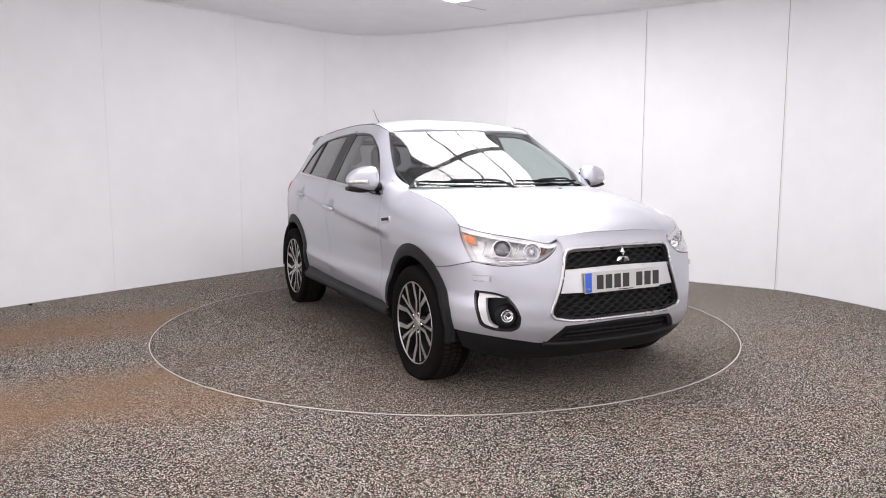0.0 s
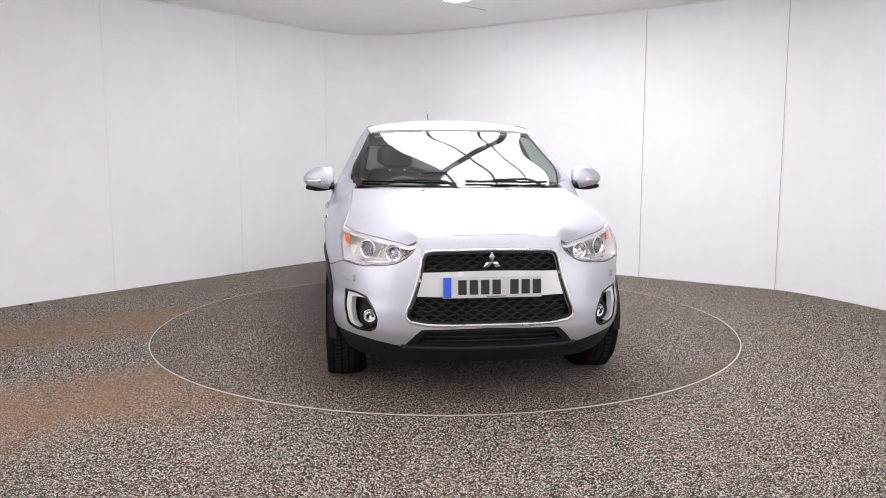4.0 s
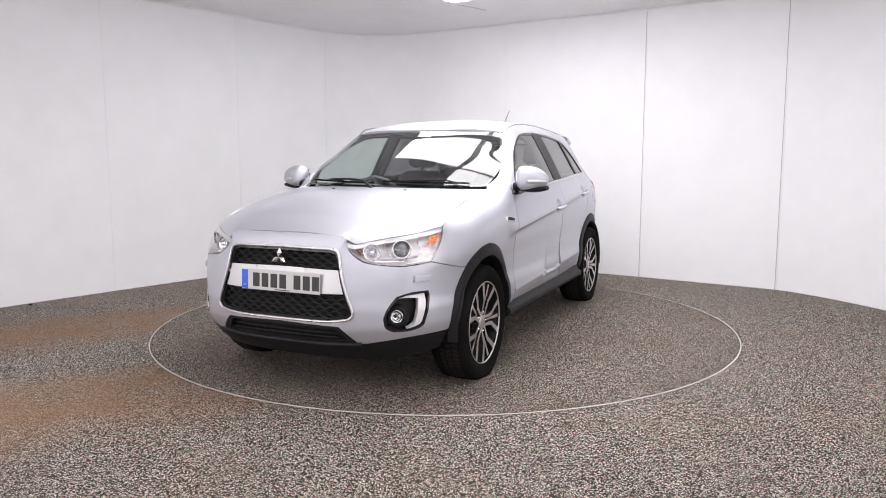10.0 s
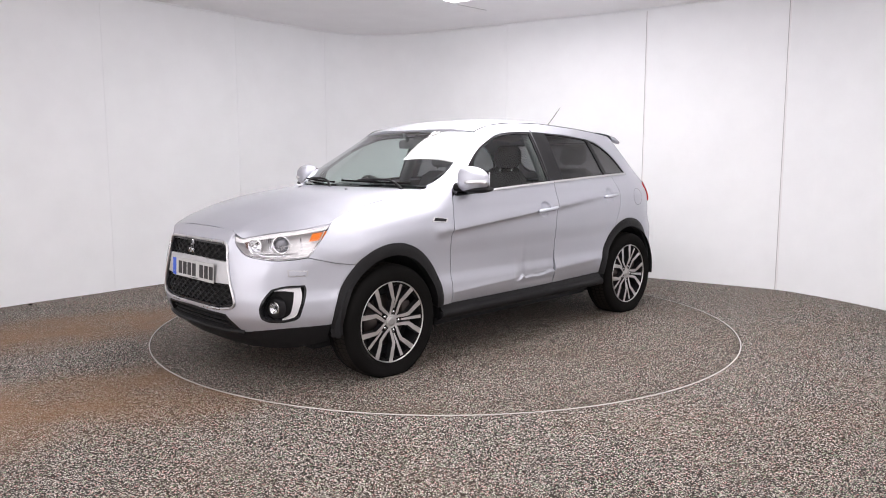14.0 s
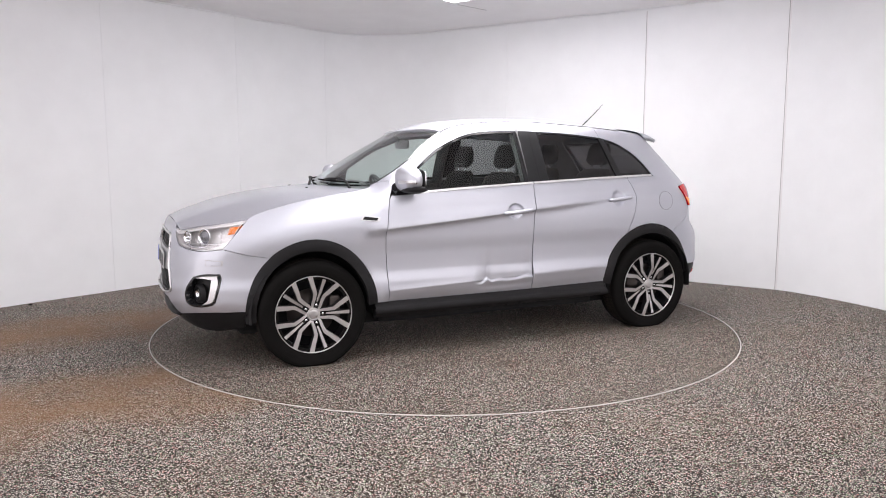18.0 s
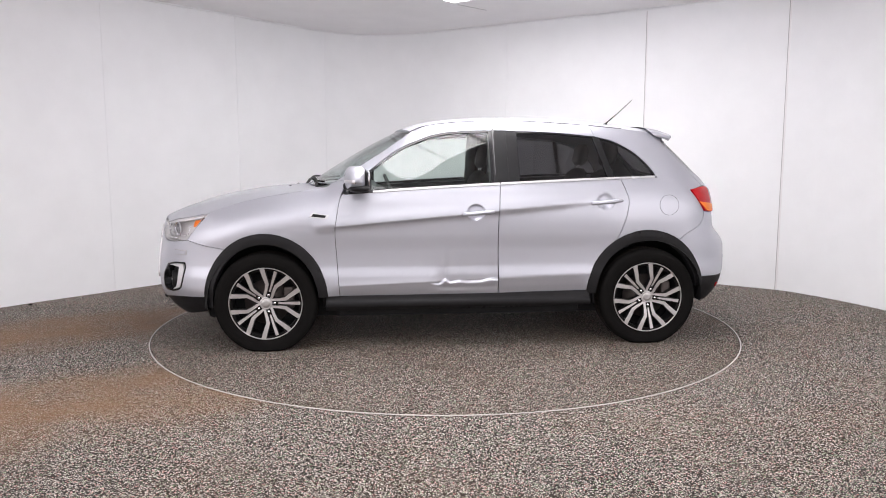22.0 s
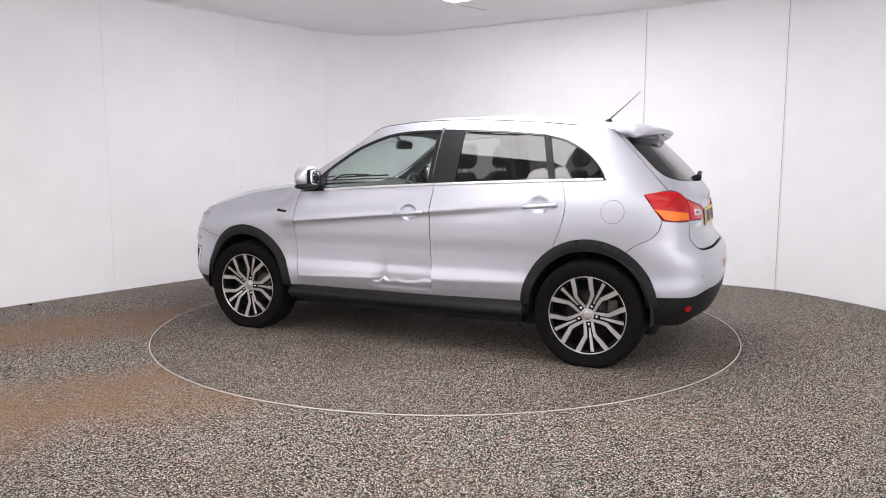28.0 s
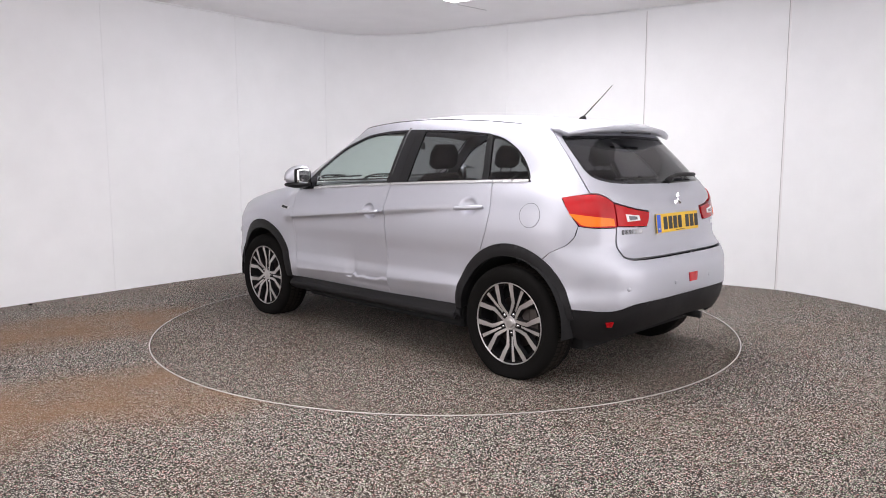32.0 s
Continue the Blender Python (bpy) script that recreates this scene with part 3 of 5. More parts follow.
def front_map(lift=0.0):
    def f(s, z):
        phi = np.interp(np.abs(s), SF, PHI)
        fr = np.cos(phi) ** (2 / NF)
        x = X0 + (XF(z) - X0) * fr
        t = np.clip((z - (ZT(x) - 0.22)) / 0.22, 0, 1.15)
        y = W_LOW(z) * np.sin(phi) ** (2 / NF)
        y = y - sstep(0.72, 1.02, x) * np.maximum(0, y - YS(x)) * t ** 2.4
        return x + lift * np.cos(phi), np.sign(s) * (y + lift * np.sin(phi)), z
    return f


def rear_map(lift=0.0):
    def f(s, z):
        phi = np.interp(np.abs(s), SR, PHI)
        x = X1 + (XR(z) - X1) * np.cos(phi) ** (2 / NR)
        k = sstep(0.98, 1.25, z)
        w = W_LOW(z) * (TAPER_LOW(x) * (1 - k) + TAPER_TOP(x) * k)
        y = w * np.sin(phi) ** (2 / NR)
        return x - lift * np.cos(phi), np.sign(s) * (y + lift * np.sin(phi)), z
    return f


def fy(y, w=0.885):
    """Front layout coordinate of a distance from the middle."""
    return math.copysign(float(np.interp(math.asin(min(1, abs(y) / w) ** (NF / 2)), PHI, SF)), y)


def fx(x, z):
    """Front layout coordinate of a place along the side."""
    return float(np.interp(math.acos(min(1, max(0, (x - X0) / (float(XF(z)) - X0))) ** (NF / 2)), PHI, SF))


def ry(y, w=0.85):
    return math.copysign(float(np.interp(math.asin(min(1, abs(y) / w) ** (NR / 2)), PHI, SR)), y)


def rx(x, z):
    return float(np.interp(math.acos(min(1, max(0, (X1 - x) / (X1 - float(XR(z))))) ** (NR / 2)), PHI, SR))


def roof_map(x, y):
    e = np.clip(np.abs(y) / 0.60, 0, 1.1)
    return x, y, ZR(x) - 0.040 * e ** 2.6 - 0.012 * e ** 8


def bonnet_map(x, y):
    ys = YS(x)
    # two folds run in towards the grille; outside them the panel drops to the lamps
    drop = 0.040 * sstep(1.15, 2.05, x)
    yf = np.minimum(0.385 + (2.1 - x) * 0.16, ys - 0.03)
    e = np.clip(np.abs(y) / ys, 0, 1.1)
    z = ZC(x) - np.maximum(0.0, ZC(x) - ZT(x) - drop) * e ** 2.4
    t = np.clip((np.abs(y) - yf) / np.maximum(ys - yf, 0.02), 0, 1)
    return x, y, z - drop * t


WS_C = spline([(1.10, 0.0, 1.122), (0.88, 0.0, 1.266), (0.65, 0.0, 1.400), (0.44, 0.0, 1.508)], 10)
WS_E = spline([(x, float(half_width(x, z)) - 0.003, z) for x, z in ((0.90, 1.128), (0.72, 1.240), (0.52, 1.366), (0.335, 1.494))], 10)


def screen_map(u, v):
    """u across from -1 to 1, v up from 0 to 1."""
    t = np.clip(v, 0, 1) * (len(WS_C) - 1)
    i = np.clip(t.astype(int), 0, len(WS_C) - 2)
    r = (t - i)[:, None]
    c, e = WS_C[i] * (1 - r) + WS_C[i + 1] * r, WS_E[i] * (1 - r) + WS_E[i + 1] * r
    a = np.abs(u) ** 2.1
    return c[:, 0] + (e[:, 0] - c[:, 0]) * a, u * e[:, 1], c[:, 2] + (e[:, 2] - c[:, 2]) * a


def ellipse(cx, cz, a, b, t0, t1, n=24):
    return [(cx + a * math.cos(math.radians(t0 + (t1 - t0) * k / n)), cz + b * math.sin(math.radians(t0 + (t1 - t0) * k / n))) for k in range(n + 1)]


ARCH_F, ARCH_R = (1.333, 0.345, 0.420, 0.463), (-1.327, 0.345, 0.436, 0.463)


def arch_z(a, x):
    cx, cz, ra, rb = a
    return cz + rb * math.sqrt(max(0.0, 1 - ((x - cx) / ra) ** 2))


def arch_angle(a, x, z):
    cx, cz, ra, rb = a
    return math.degrees(math.atan2((z - cz) / rb, (x - cx) / ra))


CAR = new("car")
tagged(CAR, "silver compact crossover car with a dented door on the turntable", "car")

# window and panel lines in side view (length, height)
BELT = [(0.80, 1.075), (0.66, 1.082), (0.40, 1.100), (0.145, 1.115), (-0.27, 1.136), (-0.78, 1.158), (-1.14, 1.170), (-1.395, 1.178)]
WIN_TOP = [(0.775, 1.085), (0.68, 1.178), (0.60, 1.247), (0.48, 1.338), (0.37, 1.402), (0.18, 1.474), (0.0, 1.500), (-0.24, 1.508), (-0.41, 1.504), (-0.70, 1.492),
           (-0.98, 1.466), (-1.12, 1.430), (-1.25, 1.360), (-1.34, 1.280), (-1.395, 1.205), (-1.40, 1.185)]


def belt_z(x):
    return float(np.interp(-x, [-q[0] for q in BELT], [q[1] for q in BELT]))


def top_z(x):
    return float(np.interp(-x, [-q[0] for q in WIN_TOP], [q[1] for q in WIN_TOP]))


ROOF_EDGE = [(0.335, 1.497), (0.25, 1.530), (0.12, 1.552), (-0.1, 1.570), (-0.45, 1.573), (-0.9, 1.548), (-1.2, 1.520), (-1.42, 1.495)]


def panel(name, loop, fmap, mat=None, parent=None, out=(0, 1, 0), gap=0.0016, step=0.03, thick=0.018, label="", holes=(), lift=0.0):
    v, f = patch(loop, fmap, step, holes, gap, thick, out, lift)
    return mesh_ob(name, v, f, mat or PAINT, parent or CAR, label)


def body_sides():
    for s in (1, -1):
        out = (0, s, 0)
        m = side_map(s, s > 0)
        pm = plain_side(s)
        # front wing
        a = ARCH_F
        wing = outline(ellipse(*a, arch_angle(a, 0.913, 0.372), 50.5),
                       [(1.600, 0.7023), (1.655, 0.711), (1.72, 0.722), (1.80, 0.742), (1.865, 0.760)], [(1.865, 0.760), (1.80, 0.838), (1.718, 0.932)],
                       [(1.718, 0.932), (1.66, 0.966), (1.52, 1.007), (1.40, 1.035), (1.25, 1.062), (1.10, 1.085), (1.0, 1.098), (0.915, 1.118)],
                       [(0.915, 1.118), (0.86, 1.150), (0.80, 1.165)], [(0.80, 1.165), (0.792, 1.125), (0.822, 1.04), (0.848, 0.90), (0.858, 0.80), (0.848, 0.6), (0.833, 0.372)],
                       [(0.833, 0.372), (0.913, 0.372)])
        wing_ob = panel("front_wing", wing, pm, out=out)
        # front door
        d1 = outline([(0.792, 1.083), (0.822, 1.04), (0.848, 0.90), (0.858, 0.80), (0.848, 0.6), (0.833, 0.372)], [(0.833, 0.372), (-0.262, 0.374)],
                     [(-0.262, 0.374), (-0.256, 0.844), (-0.272, 1.136)], [(q[0], belt_z(q[0]) - 0.006) for q in [(-0.272,), (0.145,), (0.5,), (0.792,)]])
        fd = panel("front_door", d1, m, out=out, gap=0.0026, step=0.0065 if s > 0 else 0.02, label="silver front door with a crumpled dent" if s > 0 else "silver front door")
        a = ARCH_R
        d2 = outline([(-0.272, 1.136), (-0.256, 0.844), (-0.262, 0.374)], [(-0.262, 0.374), (-0.888, 0.380)],
                     ellipse(*a, arch_angle(a, -0.888, 0.385), arch_angle(a, -1.105, 0.745), 12),
                     [(-1.105, arch_z(a, -1.105)), (-1.15, 0.86), (-1.172, 0.94), (-1.180, 1.03), (-1.140, 1.166)],
                     [(q, belt_z(q) - 0.006) for q in (-1.14, -0.8, -0.272)])
        rd = panel("rear_door", d2, side_map(s), out=out, gap=0.0026, step=0.016)
        q = outline([(-1.140, 1.166), (-1.180, 1.03), (-1.172, 0.94), (-1.15, 0.86), (-1.105, arch_z(a, -1.105))],
                    ellipse(*a, arch_angle(a, -1.105, 0.745), arch_angle(a, -1.55, 0.74), 12), [(-1.56, arch_z(a, -1.56)), (-1.62, 0.782), (-1.70, 0.822), (-1.745, 0.87)],
                    [(-1.745, 0.87), (-1.76, 0.935)], [(-1.76, 0.935), (-1.70, 1.02), (-1.648, 1.088)], [(-1.648, 1.088), (-1.72, 1.100), (-1.775, 1.112)],
                    [(-1.775, 1.112), (-1.67, 1.225), (-1.57, 1.335), (-1.47, 1.435), (-1.42, 1.495)],
                    ROOF_EDGE[:-4:-1] + [(-0.96, 1.545)], [(-0.96, 1.545), (-0.98, 1.468)], WIN_TOP[10:], [(-1.40, 1.185), (-1.395, 1.172), (-1.14, 1.166)])
        qp = panel("quarter_panel", q, pm, out=out)
        if s > 0:
            ring_pts = [(-1.475 + 0.069 * math.cos(t), 0.982 + 0.069 * math.sin(t)) for t in np.linspace(0, 2 * math.pi, 41)[:-1]]
            fl = panel("fuel_flap", ring_pts, plain_side(s), out=out, thick=0.004, lift=0.0022, gap=0.001, step=0.01)
            gap_out = [(-1.475 + 0.0710 * math.cos(t), 0.982 + 0.0710 * math.sin(t)) for t in np.linspace(0, 2 * math.pi, 41)[:-1]]
            panel("flap_gap", gap_out, plain_side(s), DARK, fl, out=out, thick=0.0, lift=0.0018, holes=[ring_pts], gap=0, step=0.02)
        # pillar and roof rail
        rail = outline([(0.80, 1.165), (0.86, 1.150), (0.895, 1.132)], [(x, z) for x, _, z in (WS_E[0], WS_E[10], WS_E[20], WS_E[30])], ROOF_EDGE[:6] + [(-0.96, 1.545)],
                       [(-0.96, 1.545), (-0.98, 1.468)], WIN_TOP[10::-1], [(0.775, 1.085), (0.795, 1.125), (0.80, 1.165)])
        panel("roof_rail", rail, pm, out=out, gap=0.001)
        # glass and frames
        def win(x_front, x_back, back_top=None):
            xs_top = [x for x, _ in WIN_TOP if x_back < x < x_front]
            top = [(x_front, top_z(x_front))] + [(x, top_z(x)) for x in xs_top] + [(back_top or x_back, top_z(back_top or x_back))]
            loop = outline(top, [top[-1], (x_back, belt_z(x_back))], [(x_back, belt_z(x_back)), (x_front, belt_z(x_front))], [(x_front, belt_z(x_front)), top[0]])
            return loop

        def inset(loop, d):
            return resample(loop, 0.03, d)
        w1 = win(0.765, -0.245)
        sail = 0.625
        g1 = win(sail, -0.225)
        g1i = inset(g1, 0.014)
        panel("window_frame", w1, pm, GLOSS_BLACK, fd, out, 0.0, holes=[g1i], thick=0.012, lift=-0.003, label="black window surround")
        panel("window_glass", inset(g1, 0.012), lambda x, z: (x, pm(np.minimum(x, 0.2), z)[1], z), SIDE_GLASS, fd, out, 0.0, thick=0, lift=-0.008, step=0.05)
        w2 = win(-0.405, -1.065, -0.985)
        panel("window_frame", w2, pm, GLOSS_BLACK, rd, out, 0.0, holes=[inset(w2, 0.010)], thick=0.012, lift=-0.003, label="black window surround")
        panel("window_glass", inset(w2, 0.008), pm, PRIVACY, rd, out, 0.0, thick=0, lift=-0.008, step=0.05, label="dark tinted glass")
        tq = [(x, z) for x, z in WIN_TOP if x < -1.0]
        w3 = outline([(-1.0, top_z(-1.0))] + tq, [(-1.40, 1.185), (-1.39, 1.178)], [(-1.39, 1.178), (-1.078, belt_z(-1.078))], [(-1.078, belt_z(-1.078)), (-1.0, top_z(-1.0))])
        panel("window_frame", w3, pm, GLOSS_BLACK, qp, out, 0.0, holes=[inset(w3, 0.009)], thick=0.012, lift=-0.003, step=0.025)
        panel("window_glass", inset(w3, 0.007), pm, PRIVACY, qp, out, 0.0, thick=0, lift=-0.008, step=0.05, label="dark tinted glass")
        dv = outline([(-0.968, top_z(-0.968) + 0.006), (-1.016, top_z(-1.016) + 0.006)], [(-1.016, top_z(-1.016) + 0.006), (-1.098, belt_z(-1.098))], [(-1.098, belt_z(-1.098)), (-1.05, belt_z(-1.05))], [(-1.05, belt_z(-1.05)), (-0.968, top_z(-0.968) + 0.006)])
        panel("window_divider", dv, pm, PILLAR_BLACK, qp, out, 0.0, thick=0.02, lift=-0.0016, step=0.02, label="satin black divider between the rear side windows")
        for xa, xb, par in ((-0.234, -0.3362, fd), (-0.337, -0.412, rd)):
            bp = outline([(xa, top_z(xa) + 0.010), ((xa + xb) / 2, top_z((xa + xb) / 2) + 0.010), (xb, top_z(xb) + 0.010)], [(xb, top_z(xb) + 0.010), (xb, belt_z(xb))], [(xb, belt_z(xb)), (xa, belt_z(xa))],
                         [(xa, belt_z(xa)), (xa, top_z(xa) + 0.010)])
            panel("pillar_cover", bp, pm, PILLAR_BLACK, par, out, 0.0, thick=0.01, lift=-0.0012, label="matt black pillar film")
        # bright strip along the belt
        for x0, x1, par in ((0.60, -0.268, fd), (-0.276, -1.138, rd), (-1.142, -1.395, qp)):
            xs = np.linspace(x0, x1, 14)
            loop = np.array([(x, belt_z(x) + 0.006) for x in xs] + [(x, belt_z(x) - 0.008) for x in xs[::-1]])
            panel("belt_strip", loop, pm, BRIGHT_TRIM, par, out, 0.0, thick=0.01, lift=0.0065, step=0.014, label="bright belt strip")
        # wheel arch trims and side skirt, black
        for a, tag, t0, t1, wi in ((ARCH_F, "wheel_arch_trim", -6, 177, 0.062), (ARCH_R, "wheel_arch_trim", 3, 172, 0.062)):
            o_, i_ = ellipse(*a, t0, t1, 40), ellipse(a[0], a[1], a[2] - wi, a[3] - 0.072, t1, t0, 40)

            def trim_map(x, z, a=a):
                r = np.hypot((x - a[0]) / a[2], (z - a[1]) / a[3])
                base = half_width(x, np.maximum(z, 0.36)) + 0.004
                return x, s * (base + 0.010 * sstep(1.0, 0.93, r)), z
            panel(tag, np.array(o_ + i_), trim_map, BLACK_PLASTIC, CAR, out, 0.0, thick=0.05, label="black plastic wheel arch trim", step=0.025)
        sk = outline([(0.925, 0.385), (0.0, 0.378), (-0.90, 0.388)], [(-0.90, 0.388), (-0.915, 0.29)], [(-0.915, 0.29), (0.0, 0.270), (0.93, 0.266)], [(0.93, 0.266), (0.925, 0.385)])

        def skirt_map(x, z):
            return x, s * (0.858 + 0.026 * sstep(0.352, 0.330, z) - 0.05 * sstep(0.305, 0.262, z) - 0.010 * sstep(0.35, 0.385, z)), z
        panel("side_skirt", sk, skirt_map, BLACK_PLASTIC, CAR, out, 0.0, thick=0.06, label="black plastic side skirt", step=0.012)
        # door handles
        for (hx, hz), par in (((-0.10, 0.940), fd), ((-1.01, 1.008), rd)):
            pts = []
            for k in range(9):
                t = k / 8
                x = hx + 0.10 - 0.22 * t
                z = hz + 0.018 * (t - 0.5)
                pts.append((x, s * (float(half_width(x, z)) + 0.010 + 0.018 * math.sin(math.pi * t) ** 0.6), z))
            v, f = tube(pts, [0.011, 0.0135, 0.014, 0.014, 0.014, 0.014, 0.014, 0.0135, 0.011], 10)
            mesh_ob("door_handle", v, f, PAINT, par, "silver bar door handle")
        # small side badge on the wing, with a dark infill
        lp = outline([(1.005, 0.946), (0.895, 0.932)], [(0.895, 0.932), (0.905, 0.910), (0.925, 0.906)], [(0.925, 0.906), (1.03, 0.918)], [(1.03, 0.918), (1.005, 0.946)])
        bd = panel("side_repeater", lp, pm, BRIGHT_TRIM, wing_ob, out, 0, thick=0.006, lift=0.004, step=0.008, label="small bright side badge")
        panel("infill", np.array([(1.000, 0.9395), (0.912, 0.928), (0.922, 0.9125), (1.014, 0.9215)]), pm, PILLAR_BLACK, bd, out, 0, thick=0.003, lift=0.0065, step=0.006)
        mesh_ob("roof_moulding", *tube([(x, s * (float(half_width(x, z)) - 0.004), z + 0.002) for x, z in spline(ROOF_EDGE[:-1], 4)], 0.003, 6), BLACK_PLASTIC, CAR, "thin black roof moulding")
        # wing mirror
        mirror(s)


def mirror(s):
    th = mesh_ob("wing_mirror", *blob([((0.745 - 0.0, s * (0.845 + 0.0), 1.125), (0.055, 0, 0), (0, 0, 0.030), 0.8), ((0.70, s * 0.90, 1.118), (0.050, 0, 0), (0, 0, 0.020), 0.8),
                                       ((0.69, s * 0.93, 1.118), (0.06, 0, 0), (0, 0, 0.016), 0.8)]), BLACK_PLASTIC, CAR, "wing mirror on a black foot")
    rings = []
    for t in np.linspace(0, 1, 11):
        y = 0.845 + 0.005 + 0.205 * t
        r = math.sin(math.pi * min(1, max(0.0, 0.16 + 0.84 * t)) ** 0.8) ** 0.45 if 0 < t < 1 else (0.55 if t == 0 else 0.18)
        hz = 0.083 * r
        rings.append(((0.718 - 0.02 * t, s * y, 1.178 - 0.008 * t), (0.075 * r, 0, 0.0), (0, 0, hz), 0.72))
    mesh_ob("mirror_cap", *blob(rings, 24), PAINT, th, "silver mirror cap")
    rings = [((0.70 - 0.02 * t, s * (0.86 + 0.18 * t), 1.112), (0.074 * (0.75 + 0.25 * math.sin(math.pi * t)), 0, 0), (0, 0, 0.028 * (0.5 + 0.5 * math.sin(math.pi * t))), 0.8) for t in np.linspace(0, 1, 7)]
    mesh_ob("mirror_base", *blob(rings, 16), BLACK_PLASTIC, th, "black lower mirror shell")
    rings = [((0.627 - 0.004 * t, s * (0.876 + 0.124 * t), 1.176), (0.006, 0, 0), (0, 0, 0.056 * (0.8 + 0.2 * math.sin(math.pi * t))), 0.7) for t in np.linspace(0, 1, 7)]
    sur = [((0.646 - 0.004 * t, s * (0.868 + 0.140 * t), 1.176), (0.006, 0, 0), (0, 0, 0.064 * (0.82 + 0.18 * math.sin(math.pi * t))), 0.75) for t in np.linspace(0, 1, 7)]
    mesh_ob("mirror_surround", *blob(sur, 20), BLACK_PLASTIC, th, "black mirror housing rim")
    mesh_ob("mirror_glass", *blob(rings, 16), CHROME, th, "mirror glass")
    rings = []
    for t in np.linspace(0.40, 0.99, 9):
        r = math.sin(math.pi * (0.16 + 0.84 * t) ** 0.8) ** 0.45
        rings.append(((0.718 - 0.02 * t + 0.071 * r, s * (0.851 + 0.205 * t), 1.158), (0.008, 0, 0), (0, 0, 0.012), 0.7))
    mesh_ob("repeater", *blob(rings, 10), SATIN, th, "slim clear indicator lens")


def bonnet_and_roof():
    for_hood = outline([(1.10, 0.0), (1.07, 0.3), (1.0, 0.55), (0.93, 0.718)], [(0.93, 0.718), (1.1, 0.718), (1.4, 0.724), (1.6, 0.741), (1.715, 0.758)],
                       [(1.715, 0.758), (1.86, 0.682), (1.98, 0.562), (2.074, 0.426)], [(2.074, 0.426), (2.094, 0.375)], [(2.094, 0.375), (2.099, 0.30), (2.10, 0.15), (2.103, 0.0), (2.10, -0.15), (2.099, -0.30), (2.094, -0.375)], [(2.094, -0.375), (2.074, -0.426)],
                       [(2.074, -0.426), (1.98, -0.562), (1.86, -0.682), (1.715, -0.758)], [(1.715, -0.758), (1.6, -0.741), (1.4, -0.724), (1.1, -0.718), (0.93, -0.718)],
                       [(0.93, -0.718), (1.0, -0.55), (1.07, -0.3), (1.10, 0.0)])
    hood = panel("bonnet", for_hood, bonnet_map, out=(0, 0, 1), step=0.025, thick=0.03)
    for y in (0.27, -0.27):
        mesh_ob("washer_jet", *blob([((1.22, y, 1.098), (0.012, 0, 0), (0, 0.012, 0), 0.8), ((1.22, y, 1.112), (0.008, 0, 0), (0, 0.010, 0), 0.8)], 10), BLACK_PLASTIC, hood)
    edge = [(x, float(half_width(x, z)) - 0.001) for x, z in ROOF_EDGE]
    front = [(0.335, edge[0][1]), (0.375, 0.45), (0.42, 0.22), (0.43, 0.0), (0.42, -0.22), (0.375, -0.45), (0.335, -edge[0][1])]
    rear = [(-1.42, -edge[-1][1]), (-1.46, -0.4), (-1.475, 0.0), (-1.46, 0.4), (-1.42, edge[-1][1])]

    def rmap(x, y):
        zE = np.interp(-x, [-q[0] for q in ROOF_EDGE], [q[1] for q in ROOF_EDGE])
        yE = np.interp(-x, [-q[0] for q in edge], [q[1] for q in edge])
        e = np.clip(np.abs(y) / yE, 0, 1.0)
        return x, y, ZR(x) - (ZR(x) - zE) * e ** 2.4
    roof = panel("roof", outline(front, [(x, -y) for x, y in edge], rear, edge[::-1]), rmap, out=(0, 0, 1), gap=0.001, step=0.04)
    # aerial on the rear of the roof
    zb = float(ZR(-1.25))
    an = mesh_ob("aerial", *blob([((-1.25, 0.0, zb - 0.01), (0.035, 0, 0), (0, 0.018, 0), 0.9), ((-1.255, 0.0, zb + 0.012), (0.022, 0, 0), (0, 0.012, 0), 0.9), ((-1.262, 0.0, zb + 0.022), (0.010, 0, 0), (0, 0.008, 0), 0.9)], 14), BLACK_PLASTIC, CAR, "black roof aerial")
    mesh_ob("rod", *tube([(-1.258, 0, zb + 0.015), (-1.38, 0, zb + 0.12), (-1.472, 0, zb + 0.205)], [0.0045, 0.0032, 0.0022], 6), BLACK_PLASTIC, an)
    # windscreen with its black border
    us = np.linspace(-1, 1, 25)
    loop = np.array([(u, 0.0) for u in us] + [(1, v) for v in np.linspace(0, 1, 12)[1:]] + [(u, 1.0) for u in us[::-1][1:]] + [(-1, v) for v in np.linspace(1, 0, 12)[1:-1]])
    inner = np.array([(u * 0.98, 0.03) for u in us] + [(0.98, v) for v in np.linspace(0.03, 0.975, 12)[1:]] + [(u * 0.98, 0.975) for u in us[::-1][1:]] + [(-0.98, v) for v in np.linspace(0.975, 0.03, 12)[1:-1]])
    ws = panel("windscreen", loop, screen_map, WINDSCREEN, CAR, (1, 0, 1), 0.0, thick=0.0, step=0.022, label="green-tinted windscreen")
    panel("windscreen_border", loop, lambda u, v: screen_map(u, v), GLOSS_BLACK, ws, (1, 0, 1), 0.0, thick=0.0, step=0.05, holes=[inner], lift=-0.003, label="black edge band")
    # cowl under the wipers
    cowl = outline([(1.115, 0.0), (1.085, 0.3), (1.01, 0.55), (0.945, 0.71)], [(0.945, 0.71), (0.88, 0.72)], [(0.88, 0.72), (0.95, 0.55), (1.02, 0.3), (1.05, 0.0), (1.02, -0.3), (0.95, -0.55), (0.88, -0.72)],
                   [(0.88, -0.72), (0.945, -0.71)], [(0.945, -0.71), (1.01, -0.55), (1.085, -0.3), (1.115, 0.0)])
